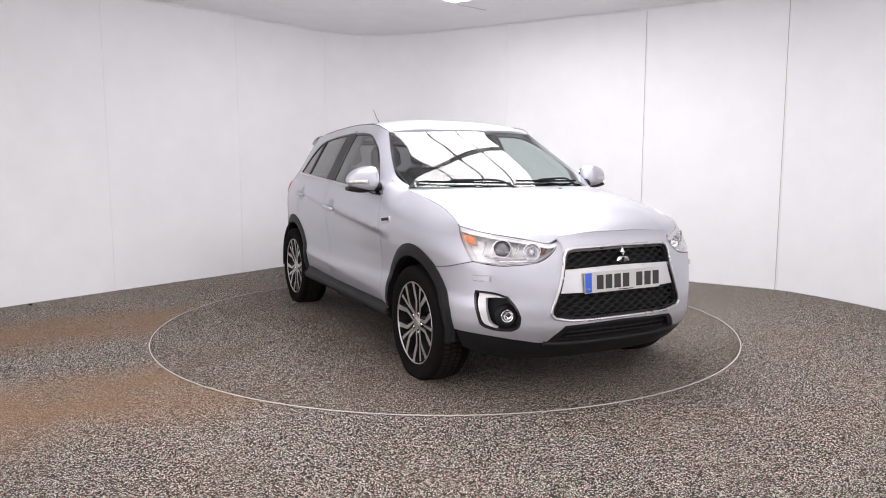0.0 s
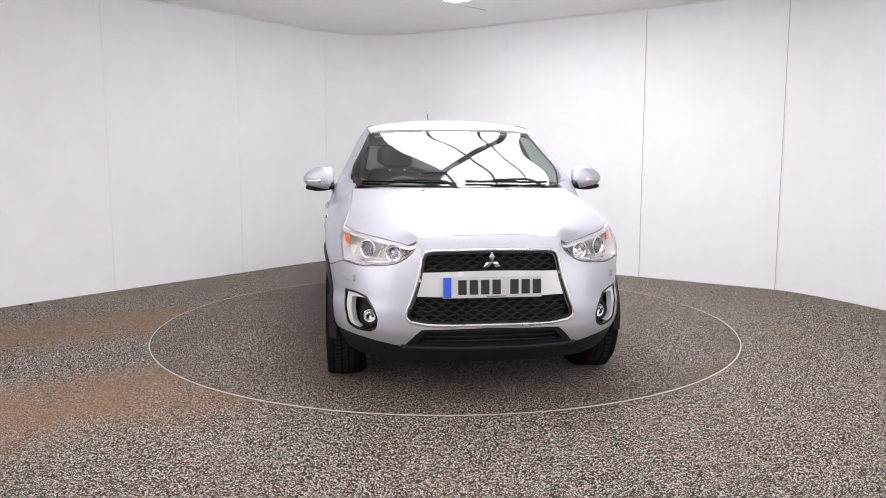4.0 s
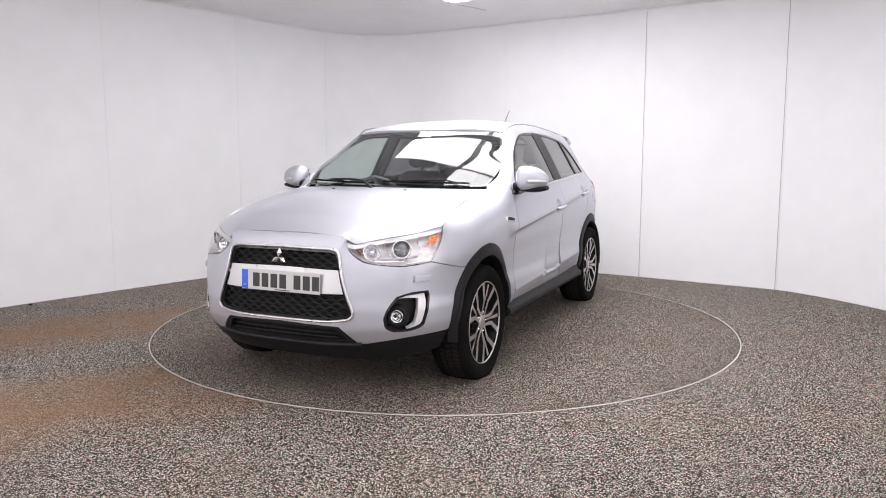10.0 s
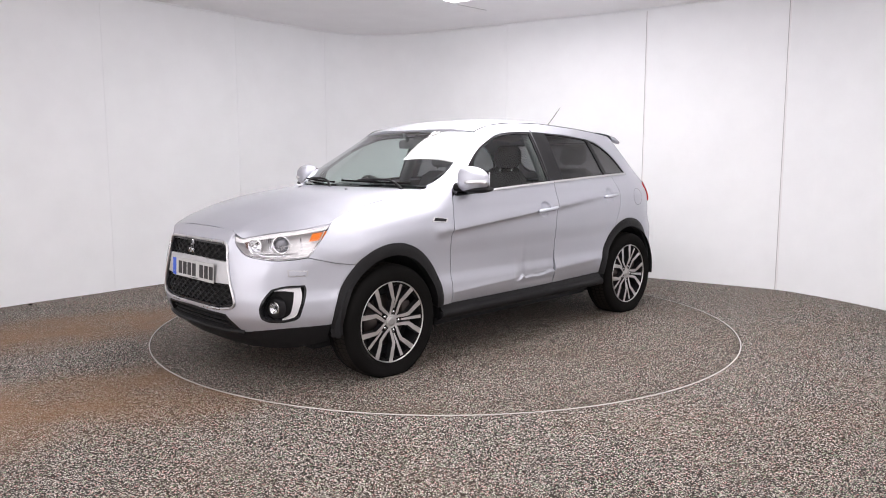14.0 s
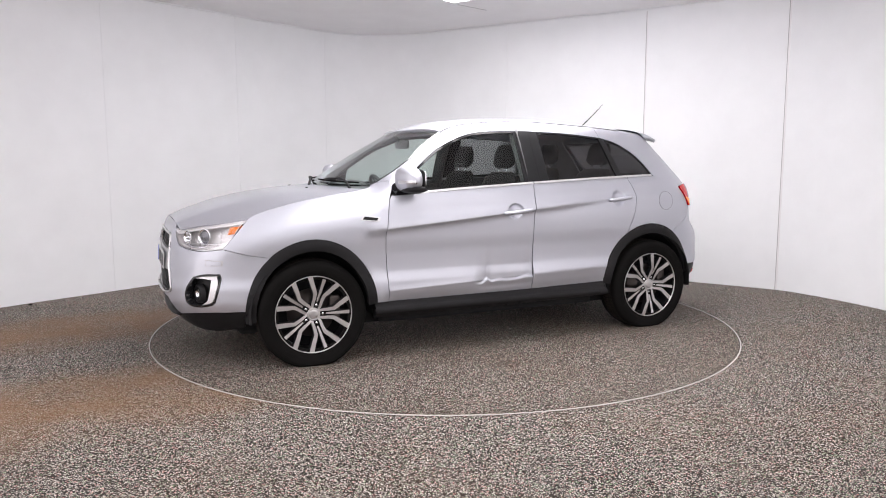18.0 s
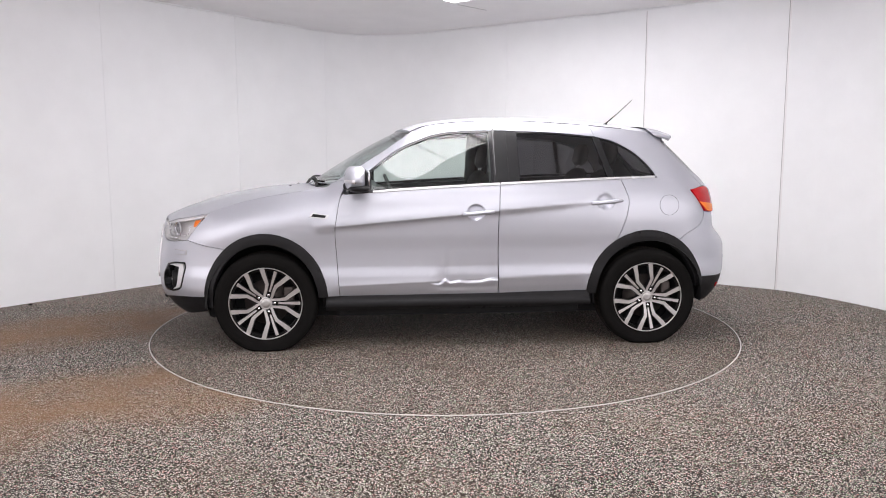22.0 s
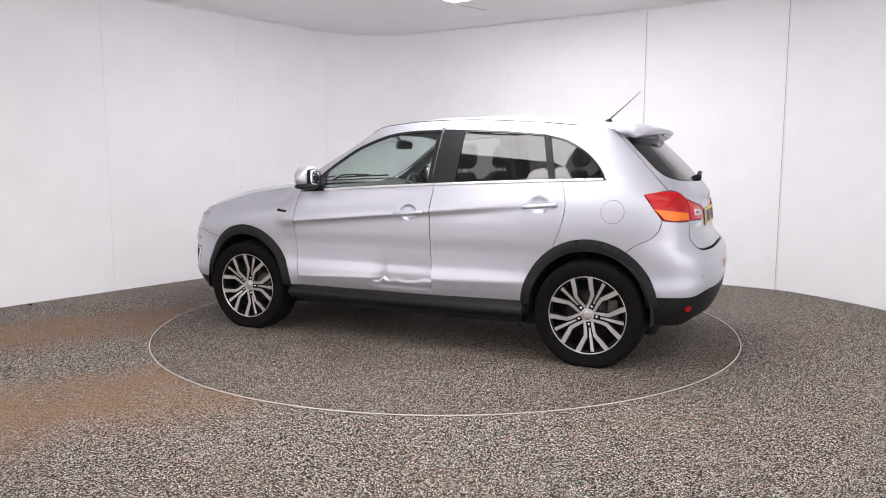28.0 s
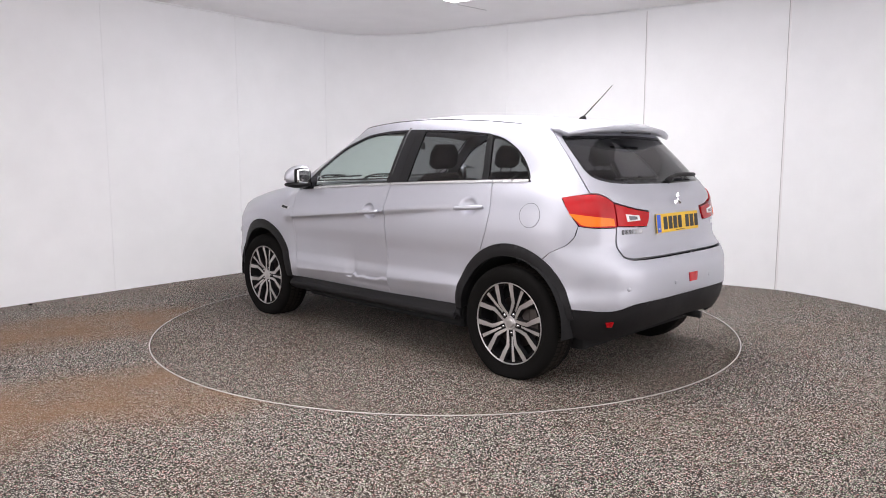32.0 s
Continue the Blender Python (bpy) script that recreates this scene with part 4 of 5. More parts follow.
    panel("scuttle_panel", cowl, lambda x, y: (x, y, 1.105 - 0.02 * (np.abs(y) / 0.7) ** 2), BLACK_PLASTIC, CAR, (0, 0, 1), 0.0, thick=0.02)
    for y0, y1, yp in ((0.60, 0.02, 0.58), (-0.04, -0.64, -0.02)):
        def on_glass(y, v, off):
            e_ = float(np.interp(v, np.linspace(0, 1, len(WS_E)), WS_E[:, 1]))
            x_, y_, z_ = (float(c[0]) for c in screen_map(np.array([y / e_]), np.array([v])))
            return (x_ + off * 0.5, y_, z_ + off)
        ym = (y0 + y1) / 2 - 0.03
        arm = [(on_glass(yp, 0.0, 0.0)[0] + 0.035, yp, 1.105), on_glass(yp - 0.08, 0.012, 0.026), on_glass((yp + ym) / 2, 0.03, 0.034), on_glass(ym, 0.045, 0.026)]
        w = mesh_ob("wiper", *tube(spline(arm, 5), [0.010] * 5 + [0.007] * 11, 8), BLACK_PLASTIC, CAR, "black windscreen wiper")
        mesh_ob("blade", *tube([on_glass(y0 + (y1 - y0) * t, 0.028 + 0.03 * t, 0.012) for t in np.linspace(0, 1, 11)], 0.006, 8), RUBBER, w)
        mesh_ob("blade_cap", *tube([on_glass(ym + 0.07, 0.042, 0.02), on_glass(ym, 0.046, 0.024), on_glass(ym - 0.08, 0.048, 0.02)], [0.007, 0.010, 0.007], 8), BLACK_PLASTIC, w)


def front_end():
    z_top = [(fy(y), z) for y, z in ((0.0, 0.9125), (0.2, 0.910), (0.33, 0.904), (0.38, 0.892))]
    head = [(fy(0.38), 0.892), (fy(0.424), 0.869), (fy(0.452), 0.822), (fy(0.505), 0.774), (fy(0.56), 0.7565), (fy(0.66), 0.744), (fy(0.72), 0.748), (fx(1.865, 0.76), 0.759)]
    L = outline(z_top, head, [(fx(1.865, 0.76), 0.759), (fx(1.80, 0.742), 0.7415), (fx(1.72, 0.72), 0.721), (fx(1.655, 0.711), 0.711), (fx(1.60, 0.70), 0.702)],
                [(fx(1.60, 0.70), 0.702), (fx(1.645, 0.63), 0.63), (fx(1.688, 0.55), 0.55), (fx(1.73, 0.375), 0.372)],
                [(fx(1.73, 0.375), 0.372), (fy(0.72), 0.364), (fy(0.60), 0.347), (fy(0.50), 0.330), (fy(0.465), 0.332)], [(fy(0.465), 0.332), (fy(0.41), 0.385), (fy(0.365), 0.425)], [(fy(0.36), 0.425), (0.0, 0.433)])
    R = np.array([(-a, b) for a, b in L[::-1]])
    loop = np.vstack([L[:-1] if abs(L[-1][0]) < 1e-9 else L, R])
    seen, lp = set(), []
    for q in loop:
        k = (round(q[0], 5), round(q[1], 5))
        if k not in seen:
            seen.add(k)
            lp.append(q)
    grille_l = outline([(0.0, 0.842), (fy(0.30), 0.838)], [(fy(0.30), 0.838), (fy(0.345), 0.825), (fy(0.365), 0.79)], [(fy(0.365), 0.79), (fy(0.40), 0.66), (fy(0.445), 0.53)],
                       [(fy(0.445), 0.53), (fy(0.447), 0.49), (fy(0.425), 0.464)], [(fy(0.425), 0.464), (fy(0.30), 0.448), (0.0, 0.446)])
    grille = np.vstack([grille_l, np.array([(-a, b) for a, b in grille_l[::-1]])[1:-1]])
    holes = [grille]
    fogs = {}
    for s in (1, -1):
        fl = outline([(fy(0.770), 0.606), (fy(0.71), 0.603), (fy(0.655), 0.585)], [(fy(0.655), 0.585), (fy(0.612), 0.525), (fy(0.592), 0.475)], [(fy(0.592), 0.475), (fy(0.600), 0.425), (fy(0.632), 0.400)],
                     [(fy(0.632), 0.400), (fy(0.69), 0.399), (fy(0.735), 0.412), (fy(0.752), 0.430)], [(fy(0.752), 0.430), (fy(0.765), 0.50), (fy(0.774), 0.57), (fy(0.770), 0.606)])
        fogs[s] = fl if s > 0 else np.array([(-a, b) for a, b in fl[::-1]])
        holes.append(fogs[s])
    bumper = panel("front_bumper", np.array(lp), front_map(), out=(1, 0, 0), holes=holes, step=0.015, thick=0.045)
    # lower black apron
    a1 = [(fx(1.752, 0.37), 0.368), (fy(0.72), 0.360), (fy(0.60), 0.343), (fy(0.50), 0.326), (fy(0.465), 0.328)]
    apron_l = outline(a1, [(fy(0.465), 0.328), (fy(0.41), 0.381), (fy(0.365), 0.421)], [(fy(0.365), 0.421), (0.0, 0.429)])
    apron = np.vstack([apron_l, np.array([(-a, b) for a, b in apron_l[::-1]])[1:]])
    bot = [(-fx(1.735, 0.25), 0.265), (-fy(0.66), 0.225), (-fy(0.3), 0.215), (0.0, 0.213), (fy(0.3), 0.215), (fy(0.66), 0.225), (fx(1.735, 0.25), 0.265)]
    ap = panel("bumper_apron", np.vstack([apron, np.array(spline(bot, 6))]), front_map(-0.004), BLACK_PLASTIC, bumper, (1, 0, 0), 0.0, thick=0.05, label="black plastic lower apron", step=0.025,
               holes=[outline([(fy(-0.345), 0.413), (0.0, 0.418), (fy(0.345), 0.413)], [(fy(0.345), 0.413), (fy(0.375), 0.38), (fy(0.41), 0.345)], [(fy(0.41), 0.345), (0.0, 0.332), (fy(-0.41), 0.345)], [(fy(-0.41), 0.345), (fy(-0.375), 0.38), (fy(-0.345), 0.413)])])
    sl = outline([(fy(-0.40), 0.415), (0.0, 0.42), (fy(0.40), 0.415)], [(fy(0.40), 0.415), (fy(0.42), 0.325)], [(fy(0.42), 0.325), (fy(-0.42), 0.325)], [(fy(-0.42), 0.325), (fy(-0.40), 0.415)])
    panel("intake", sl, front_map(-0.05), DARK, ap, (1, 0, 0), 0, thick=0)
    mesh_ob("lip", *tube([tuple(float(c) for c in front_map(0.002)(np.array(fy(y)), np.array(0.318 + 0.012 * (abs(y) / 0.5) ** 4))) for y in np.linspace(-0.48, 0.48, 21)], 0.014, 8), BLACK_PLASTIC, ap)
    for z in (0.358, 0.384):
        mesh_ob("slat", *tube([tuple(float(c) for c in front_map(-0.025)(np.array(fy(y)), np.array(z))) for y in np.linspace(-0.37, 0.37, 15)], 0.006, 6), BLACK_PLASTIC, ap)
    # grille: frame, two mesh fields, bright band with the plate
    ring_pts = resample(grille, 0.03, 0.004)
    ring = [tuple(float(c) for c in front_map(0.004)(np.array(q[0]), np.array(q[1]))) for q in np.vstack([ring_pts, ring_pts[:2]])]
    g = mesh_ob("grille", *tube(ring, 0.0078, 8), SATIN, CAR, "bright-edged radiator grille")
    panel("grille_surround", resample(grille, 0.025, 0.006), front_map(-0.006), GLOSS_BLACK, g, (1, 0, 0), 0.0, thick=0.04, holes=[resample(grille, 0.025, 0.024)], step=0.02)
    panel("backing", resample(grille, 0.025, 0.01), front_map(-0.055), DARK, g, (1, 0, 0), 0.0, thick=0.0)
    band = outline([(fy(-0.372), 0.722), (0.0, 0.73), (fy(0.372), 0.722)], [(fy(0.372), 0.722), (fy(0.415), 0.60)], [(fy(0.415), 0.60), (0.0, 0.594), (fy(-0.415), 0.60)], [(fy(-0.415), 0.60), (fy(-0.372), 0.722)])
    panel("grille_band", band, front_map(-0.006), BRIGHT_TRIM, g, (1, 0, 0), 0.0, thick=0.05, label="silver cross band")
    mesh_cells(g, 0.735, 0.815, lambda z: 0.36 - (z - 0.735) * 0.3)
    mesh_cells(g, 0.478, 0.585, lambda z: 0.415 + 0.0 * z if z > 0.51 else 0.40)
    emblem(g, Matrix.Translation((2.172, 0.0, 0.778)) @ pose(0, 0, 0, 0, -8, 0), 1.0)
    number_plate(g, pose(2.176, 0.004, 0.648, 0, -3.0, 0), PLATE_WHITE, "front")
    for s in (1, -1):
        headlight(s)
        fog_lamp(s, fogs[s], bumper)
        lp2 = [(fy(s * 0.715), 0.690), (fy(s * 0.772), 0.684), (fy(s * 0.772), 0.662), (fy(s * 0.72), 0.660)]
        gl = np.array([(fy(s * 0.711), 0.694), (fy(s * 0.776), 0.688), (fy(s * 0.776), 0.658), (fy(s * 0.716), 0.656)])
        panel("washer_gap", gl, front_map(), SEAM_DARK, bumper, (1, 0, 0), 0.0, thick=0.004, lift=0.005, step=0.008)
        panel("washer_cover", np.array(lp2), front_map(), PAINT, bumper, (1, 0, 0), 0.0, thick=0.010, lift=0.011, step=0.008, label="headlamp washer cover")


def mesh_cells(g, z0, z1, half):
    """Rows of flattened honeycomb bars, each row a part."""
    n = max(3, int(round((z1 - z0) / 0.021)))
    for k in range(n + 1):
        z = z0 + (z1 - z0) * k / n
        h = half(z)
        m = int(h / 0.033)
        pts = []
        for i in range(-2 * m, 2 * m + 1):
            off = 0.0055 * (1 if (i // 2 + k) % 2 else -1)
            y = i * h / (2 * m)
            pts.append(tuple(float(c) for c in front_map(-0.022)(np.array(fy(y)), np.array(z + off))))
        mesh_ob("grille_bar", *tube(pts, 0.0048, 6), MESH_BLACK, g)


def emblem(parent, m, k):
    """Three-lozenge badge."""
    bm = bmesh.new()
    for a in (90, 210, 330):
        r = Matrix.Rotation(math.radians(a), 4, "X")
        tip = [(0.006, 0, 0), (0.004, 0.026 * 1.0, -0.015), (0.004, 0.052, 0.0), (0.004, 0.026, 0.015)]
        mid = (0.011, 0.026, 0.0)
        vs = [bm.verts.new(m @ (r @ (Vector(q) * k))) for q in tip] + [bm.verts.new(m @ (r @ (Vector(mid) * k)))]
        back = [bm.verts.new(m @ (r @ (Vector((-0.006, q[1], q[2])) * k))) for q in tip]
        for i in range(4):
            bm.faces.new((vs[i], vs[(i + 1) % 4], vs[4]))
            bm.faces.new((vs[i], back[i], back[(i + 1) % 4], vs[(i + 1) % 4]))
    bmesh.ops.recalc_face_normals(bm, faces=bm.faces)
    part("emblem", bm, CHROME, parent, "chrome three-lozenge badge")


def number_plate(parent, m, mat, which):
    """A plate whose characters are plain dark bars."""
    pl = part("number_plate", box_bm(0.006, 0.52, 0.112, m, 0.002, 1), mat, parent, "white number plate" if which == "front" else "yellow number plate")
    sgn = 1 if which == "front" else -1
    at = lambda y, z, w, h, mt, nm: part(nm, box_bm(0.002, w, h, m @ pose(sgn * 0.0036, y, z)), mt, pl)
    at(sgn * -0.236, 0, 0.042, 0.104, PLATE_BLUE, "blue_strip")
    at(sgn * -0.236, -0.032, 0.022, 0.010, PLATE_WHITE, "strip_mark")
    y = -0.182
    for i in range(7):
        if i == 4:
            y += 0.034
        at(sgn * (y + 0.024), 0.0, 0.044, 0.076, INK, "character_bar")
        y += 0.0595
    at(sgn * 0.02, -0.048, 0.10, 0.004, INK, "maker_bar")


def headlight(s):
    # outline in front layout coordinates
    P = [(fx(x, float(ZT(x)) - 0.004), float(ZT(x)) - 0.004) for x in (2.08, 2.04, 1.98, 1.92, 1.86, 1.79, 1.720)]
    P = [(fy(0.427), 0.869)] + P
    Q = [P[-1], (fx(1.80, 0.838), 0.838), (fx(1.863, 0.762), 0.762)]
    B = [Q[-1], (fy(0.72), 0.750), (fy(0.66), 0.7458), (fy(0.56), 0.758), (fy(0.508), 0.776)]
    I = [B[-1], (fy(0.456), 0.8235), P[0]]
    loop = outline(P, Q, B, I)
    if s < 0:
        loop = np.array([(-a, b) for a, b in loop[::-1]])
    h = panel("headlight", resample(loop, 0.02, 0.0015), front_map(), SATIN, CAR, (1, 0, 0), 0.0, thick=0.03, holes=[resample(loop, 0.02, 0.0045)], step=0.012, label="clear headlight with amber indicator")
    panel("lens", resample(loop, 0.02, 0.0025), front_map(0.001), CLEAR_LENS, h, (1, 0, 0), 0.0, thick=0.0, step=0.03)
    panel("bucket", resample(loop, 0.02, 0.004), front_map(-0.06), LAMP_SHELL, h, (1, 0, 0), 0.0, thick=0.0, step=0.03, label="bright inner shell")
    # bright upper trim of the lamp, close under the lens
    up = spline(P, 4)
    strip = np.vstack([up, np.array([(a - 0.004, b - 0.020) for a, b in up[::-1]])])
    if s < 0:
        strip = np.array([(-a, b) for a, b in strip[::-1]])
    panel("upper_trim", strip, front_map(-0.004), LAMP_SHELL, h, (1, 0, 0), 0.0, thick=0.004, step=0.02, label="bright upper lamp trim")
    # rim between the shell and the lens
    lp = resample(loop, 0.02, 0.006)
    A = np.stack(front_map(-0.005)(lp[:, 0], lp[:, 1]), 1)
    Bk = np.stack(front_map(-0.075)(lp[:, 0], lp[:, 1]), 1)
    n = len(lp)
    mesh_ob("side_wall", np.vstack([A, Bk]), [(i, (i + 1) % n, n + (i + 1) % n, n + i) for i in range(n)], LAMP_SHELL, h)
    fwd = lambda y, z, d: Vector([float(c) for c in front_map(d)(np.array(fy(s * y)), np.array(z))])
    def lamp(name, y, z, r, mat, yaw, depth, inner=None):
        o = fwd(y, z, -0.045)
        m = Matrix.Translation(o) @ pose(0, 0, 0, 0, 0, s * yaw)
        R = Matrix(((0, 1, 0, 0), (1, 0, 0, 0), (0, 0, 1, 0), (0, 0, 0, 1)))
        vs, fs = lathe([(r * 1.12, depth * 0.9), (r, depth), (r * 0.9, depth * 0.6), (r * 0.6, depth * 0.15), (0.004, 0.0)], 24)
        ob = mesh_ob(name, [m @ (R @ Vector(q)) for q in vs], fs, mat, h)
        if inner:
            vs, fs = lathe([(inner, depth * 0.4), (inner * 0.92, depth * 0.8), (inner * 0.6, depth * 1.1), (0.002, depth * 1.2)], 20)
            mesh_ob("bulb", [m @ (R @ Vector(q)) for q in vs], fs, LENS_GREY if name == "projector" else CHROME, ob)
        return ob
    lamp("projector", 0.690, 0.828, 0.046, CHROME, 38, 0.035, 0.036)
    lamp("main_beam", 0.578, 0.815, 0.042, CHROME, 22, 0.035, 0.016)
    # amber indicator, turned to the side behind the outer corner of the lens
    base = Vector([float(c) for c in plain_side(s)(np.array(1.792), np.array(0.872))]) - Vector((0.012, s * 0.022, 0))
    along_, out_ = Vector((-math.sin(math.radians(66)), s * math.cos(math.radians(66)), 0)), Vector((math.cos(math.radians(66)), s * math.sin(math.radians(66)), 0))
    vs, fs = [], []
    for i in range(9):
        for j in range(5):
            u, v = i / 8 - 0.5, j / 4 - 0.5
            vs.append(base + along_ * (0.088 * u + 0.02 * v) + Vector((0, 0, 0.046 * v + 0.012 * u)) + out_ * (0.008 - 0.03 * u * u - 0.02 * v * v))
    for i in range(8):
        for j in range(4):
            fs.append((i * 5 + j, i * 5 + j + 1, i * 5 + j + 6, i * 5 + j + 5))
    mesh_ob("indicator", vs, fs, ORANGE, h, "amber indicator")
    for y, z0, z1 in ((0.53, 0.79, 0.862), (0.632, 0.768, 0.885), (0.642, 0.768, 0.888), (0.752, 0.79, 0.86)):
        mesh_ob("reflector_rib", *tube([tuple(fwd(y, z, -0.042)) for z in np.linspace(z0, z1, 5)], 0.0035, 6), CHROME, h)
    mesh_ob("lower_tray", *tube([tuple(fwd(y, 0.782 + 0.006 * math.sin(9 * y), -0.04)) for y in np.linspace(0.53, 0.74, 9)], 0.008, 8), SATIN, h)
    am = [(fy(s * 0.478), 0.846), (fy(s * 0.522), 0.850), (fy(s * 0.528), 0.795), (fy(s * 0.498), 0.800)]
    panel("inner_marker", np.array(am), front_map(-0.045), BROWN_LENS, h, (1, 0, 0), 0.0, thick=0.02, step=0.02, label="brownish inner reflector")
    bar = [tuple(fwd(y, z, -0.02)) for y, z in ((0.545, 0.868), (0.60, 0.882), (0.66, 0.890), (0.72, 0.897))]
    mesh_ob("brow_bar", *tube(bar, 0.006, 8), CHROME, h)
    bar = [tuple(fwd(y, z, -0.02)) for y, z in ((0.56, 0.772), (0.61, 0.766), (0.66, 0.764), (0.70, 0.768))]
    mesh_ob("brow_bar", *tube(bar, 0.006, 8), CHROME, h)


def fog_lamp(s, loop, bumper):
    f_ = panel("fog_lamp_bezel", resample(loop, 0.02, -0.002), front_map(), GLOSS_BLACK, bumper, (1, 0, 0), 0.0, thick=0.06, holes=[resample(loop, 0.02, 0.010)], step=0.015, label="black fog lamp recess with a bright blade")
    panel("recess", resample(loop, 0.02, 0.004), front_map(-0.055), BLACK_PLASTIC, f_, (1, 0, 0), 0.0, thick=0.0, step=0.03)
    fl = outline([(0.758, 0.594), (0.762, 0.55), (0.753, 0.485), (0.742, 0.440), (0.722, 0.422), (0.690, 0.412)], [(0.690, 0.412), (0.712, 0.430), (0.724, 0.456), (0.734, 0.52), (0.738, 0.570)],
                 [(0.738, 0.570), (0.70, 0.577), (0.665, 0.576)], [(0.665, 0.576), (0.70, 0.588), (0.758, 0.594)])
    blade = np.array([(fy(s * a), b) for a, b in fl])
    panel("blade", blade, front_map(-0.004), BLADE, f_, (1, 0, 0), 0.0, thick=0.03, step=0.015, label="satin silver blade trim")
    o = Vector([float(c) for c in front_map(-0.045)(np.array(fy(s * 0.657)), np.array(0.475))])
    R = Matrix(((0, 1, 0, 0), (1, 0, 0, 0), (0, 0, 1, 0), (0, 0, 0, 1)))
    m = Matrix.Translation(o) @ pose(0, 0, 0, 0, 0, s * 16)
    vs, fs = lathe([(0.037, 0.004), (0.036, 0.012), (0.031, 0.014), (0.028, 0.006), (0.017, -0.006), (0.003, -0.012)], 28)
    lamp = mesh_ob("fog_lamp", [m @ (R @ Vector(q)) for q in vs], fs, CHROME, f_, "round clear fog lamp")
    vs, fs = lathe([(0.031, 0.012), (0.017, 0.019), (0.002, 0.021)], 28)
    mesh_ob("lens", [m @ (R @ Vector(q)) for q in vs], fs, CLEAR_LENS, lamp)
    vs, fs = lathe([(0.064, -0.015), (0.056, 0.012), (0.042, 0.016), (0.0375, 0.010)], 28)
    mesh_ob("socket", [m @ (R @ Vector(q)) for q in vs], fs, BLACK_PLASTIC, lamp)


def rear_end():
    # bumper
    top = [(0.0, 0.740), (ry(0.45), 0.740), (ry(0.56), 0.743), (ry(0.600), 0.757)]
    gate_side = [(ry(0.600), 0.757), (ry(0.606), 0.84), (ry(0.594), 0.920)]
    lamp_low = [(ry(0.594), 0.920), (ry(0.68), 0.920), (rx(1.0 * -1.80, 0.925), 0.925), (rx(-1.76, 0.935), 0.933)]
    L = outline(top, gate_side, lamp_low, [(rx(-1.76, 0.93), 0.93), (rx(-1.745, 0.87), 0.87), (rx(-1.70, 0.822), 0.822), (rx(-1.62, 0.782), 0.782), (rx(-1.56, 0.74), arch_z(ARCH_R, -1.56))],
                [(rx(x, z), z) for x, z in ellipse(*ARCH_R, arch_angle(ARCH_R, -1.56, 0.737), arch_angle(ARCH_R, -1.742, 0.468), 10)],
                [(rx(-1.742, 0.468), 0.466), (ry(0.72), 0.462), (ry(0.66), 0.470), (ry(0.55), 0.500), (ry(0.3), 0.510), (0.0, 0.512)])
    R = np.array([(-a, b) for a, b in L[::-1]])
    lp, seen = [], set()
    for q in np.vstack([L, R]):
        k = (round(q[0], 4), round(q[1], 4))
        if k not in seen:
            seen.add(k)
            lp.append(q)
    b = panel("rear_bumper", np.array(lp), rear_map(), out=(-1, 0, 0), step=0.03, gap=0.0014)
    low = outline([(rx(-1.742, 0.468), 0.462), (ry(0.72), 0.458), (ry(0.66), 0.466), (ry(0.55), 0.496), (ry(0.3), 0.506), (0.0, 0.508)],
                  [(0.0, 0.508), (-ry(0.3), 0.506), (-ry(0.55), 0.496), (-ry(0.66), 0.466), (-ry(0.72), 0.458), (-rx(-1.742, 0.468), 0.462)],
                  [(-rx(-1.742, 0.46), 0.462), (-rx(-1.76, 0.36), 0.30), (-ry(0.66), 0.270)], [(-ry(0.66), 0.270), (-ry(0.5), 0.33), (0.0, 0.365), (ry(0.5), 0.33), (ry(0.66), 0.270)], [(ry(0.66), 0.270), (rx(-1.76, 0.36), 0.30), (rx(-1.742, 0.46), 0.462)])
    ap = panel("bumper_apron", low, rear_map(-0.004), BLACK_PLASTIC, b, (-1, 0, 0), 0.0, thick=0.05, label="black plastic lower apron")
    fog = np.array([(ry(0.055), 0.628), (ry(-0.055), 0.628), (ry(-0.048), 0.575), (ry(0.048), 0.575)])
    panel("rear_fog_lamp", fog, rear_map(), RED, b, (-1, 0, 0), 0.0, thick=0.006, lift=0.004, step=0.02, label="red rear fog lamp")
    for y, z in ((0.62, 0.585), (0.22, 0.59), (-0.22, 0.59), (-0.62, 0.585)):
        c = [float(q) for q in rear_map()(np.array(ry(y)), np.array(z))]
        vs, fs = lathe([(0.012, -0.002), (0.012, 0.002), (0.010, 0.003), (0.0, 0.003)], 14)
        R_ = Matrix(((0, -1, 0, 0), (1, 0, 0, 0), (0, 0, 1, 0), (0, 0, 0, 1)))
        mesh_ob("parking_sensor", [Vector(c) + pose(0, 0, 0, 0, 0, -30 * y) @ (R_ @ Vector(q)) for q in vs], fs, PAINT, b)
    for s in (1, -1):
        c = [float(q) for q in rear_map(0.0)(np.array(ry(s * 0.70)), np.array(0.39))]
        rf = np.array([(ry(s * 0.710), 0.398), (ry(s * 0.675), 0.400), (ry(s * 0.677), 0.370), (ry(s * 0.70), 0.369)])
        panel("reflector", rf, rear_map(), RED, b, (-1, 0, 0), 0.0, thick=0.006, lift=0.003, step=0.02, label="small red reflector")
    mesh_ob("exhaust", *tube([(-1.75, -0.55, 0.25), (-1.87, -0.55, 0.25)], 0.026, 14), ALLOY_DARK, b, "exhaust tail pipe")
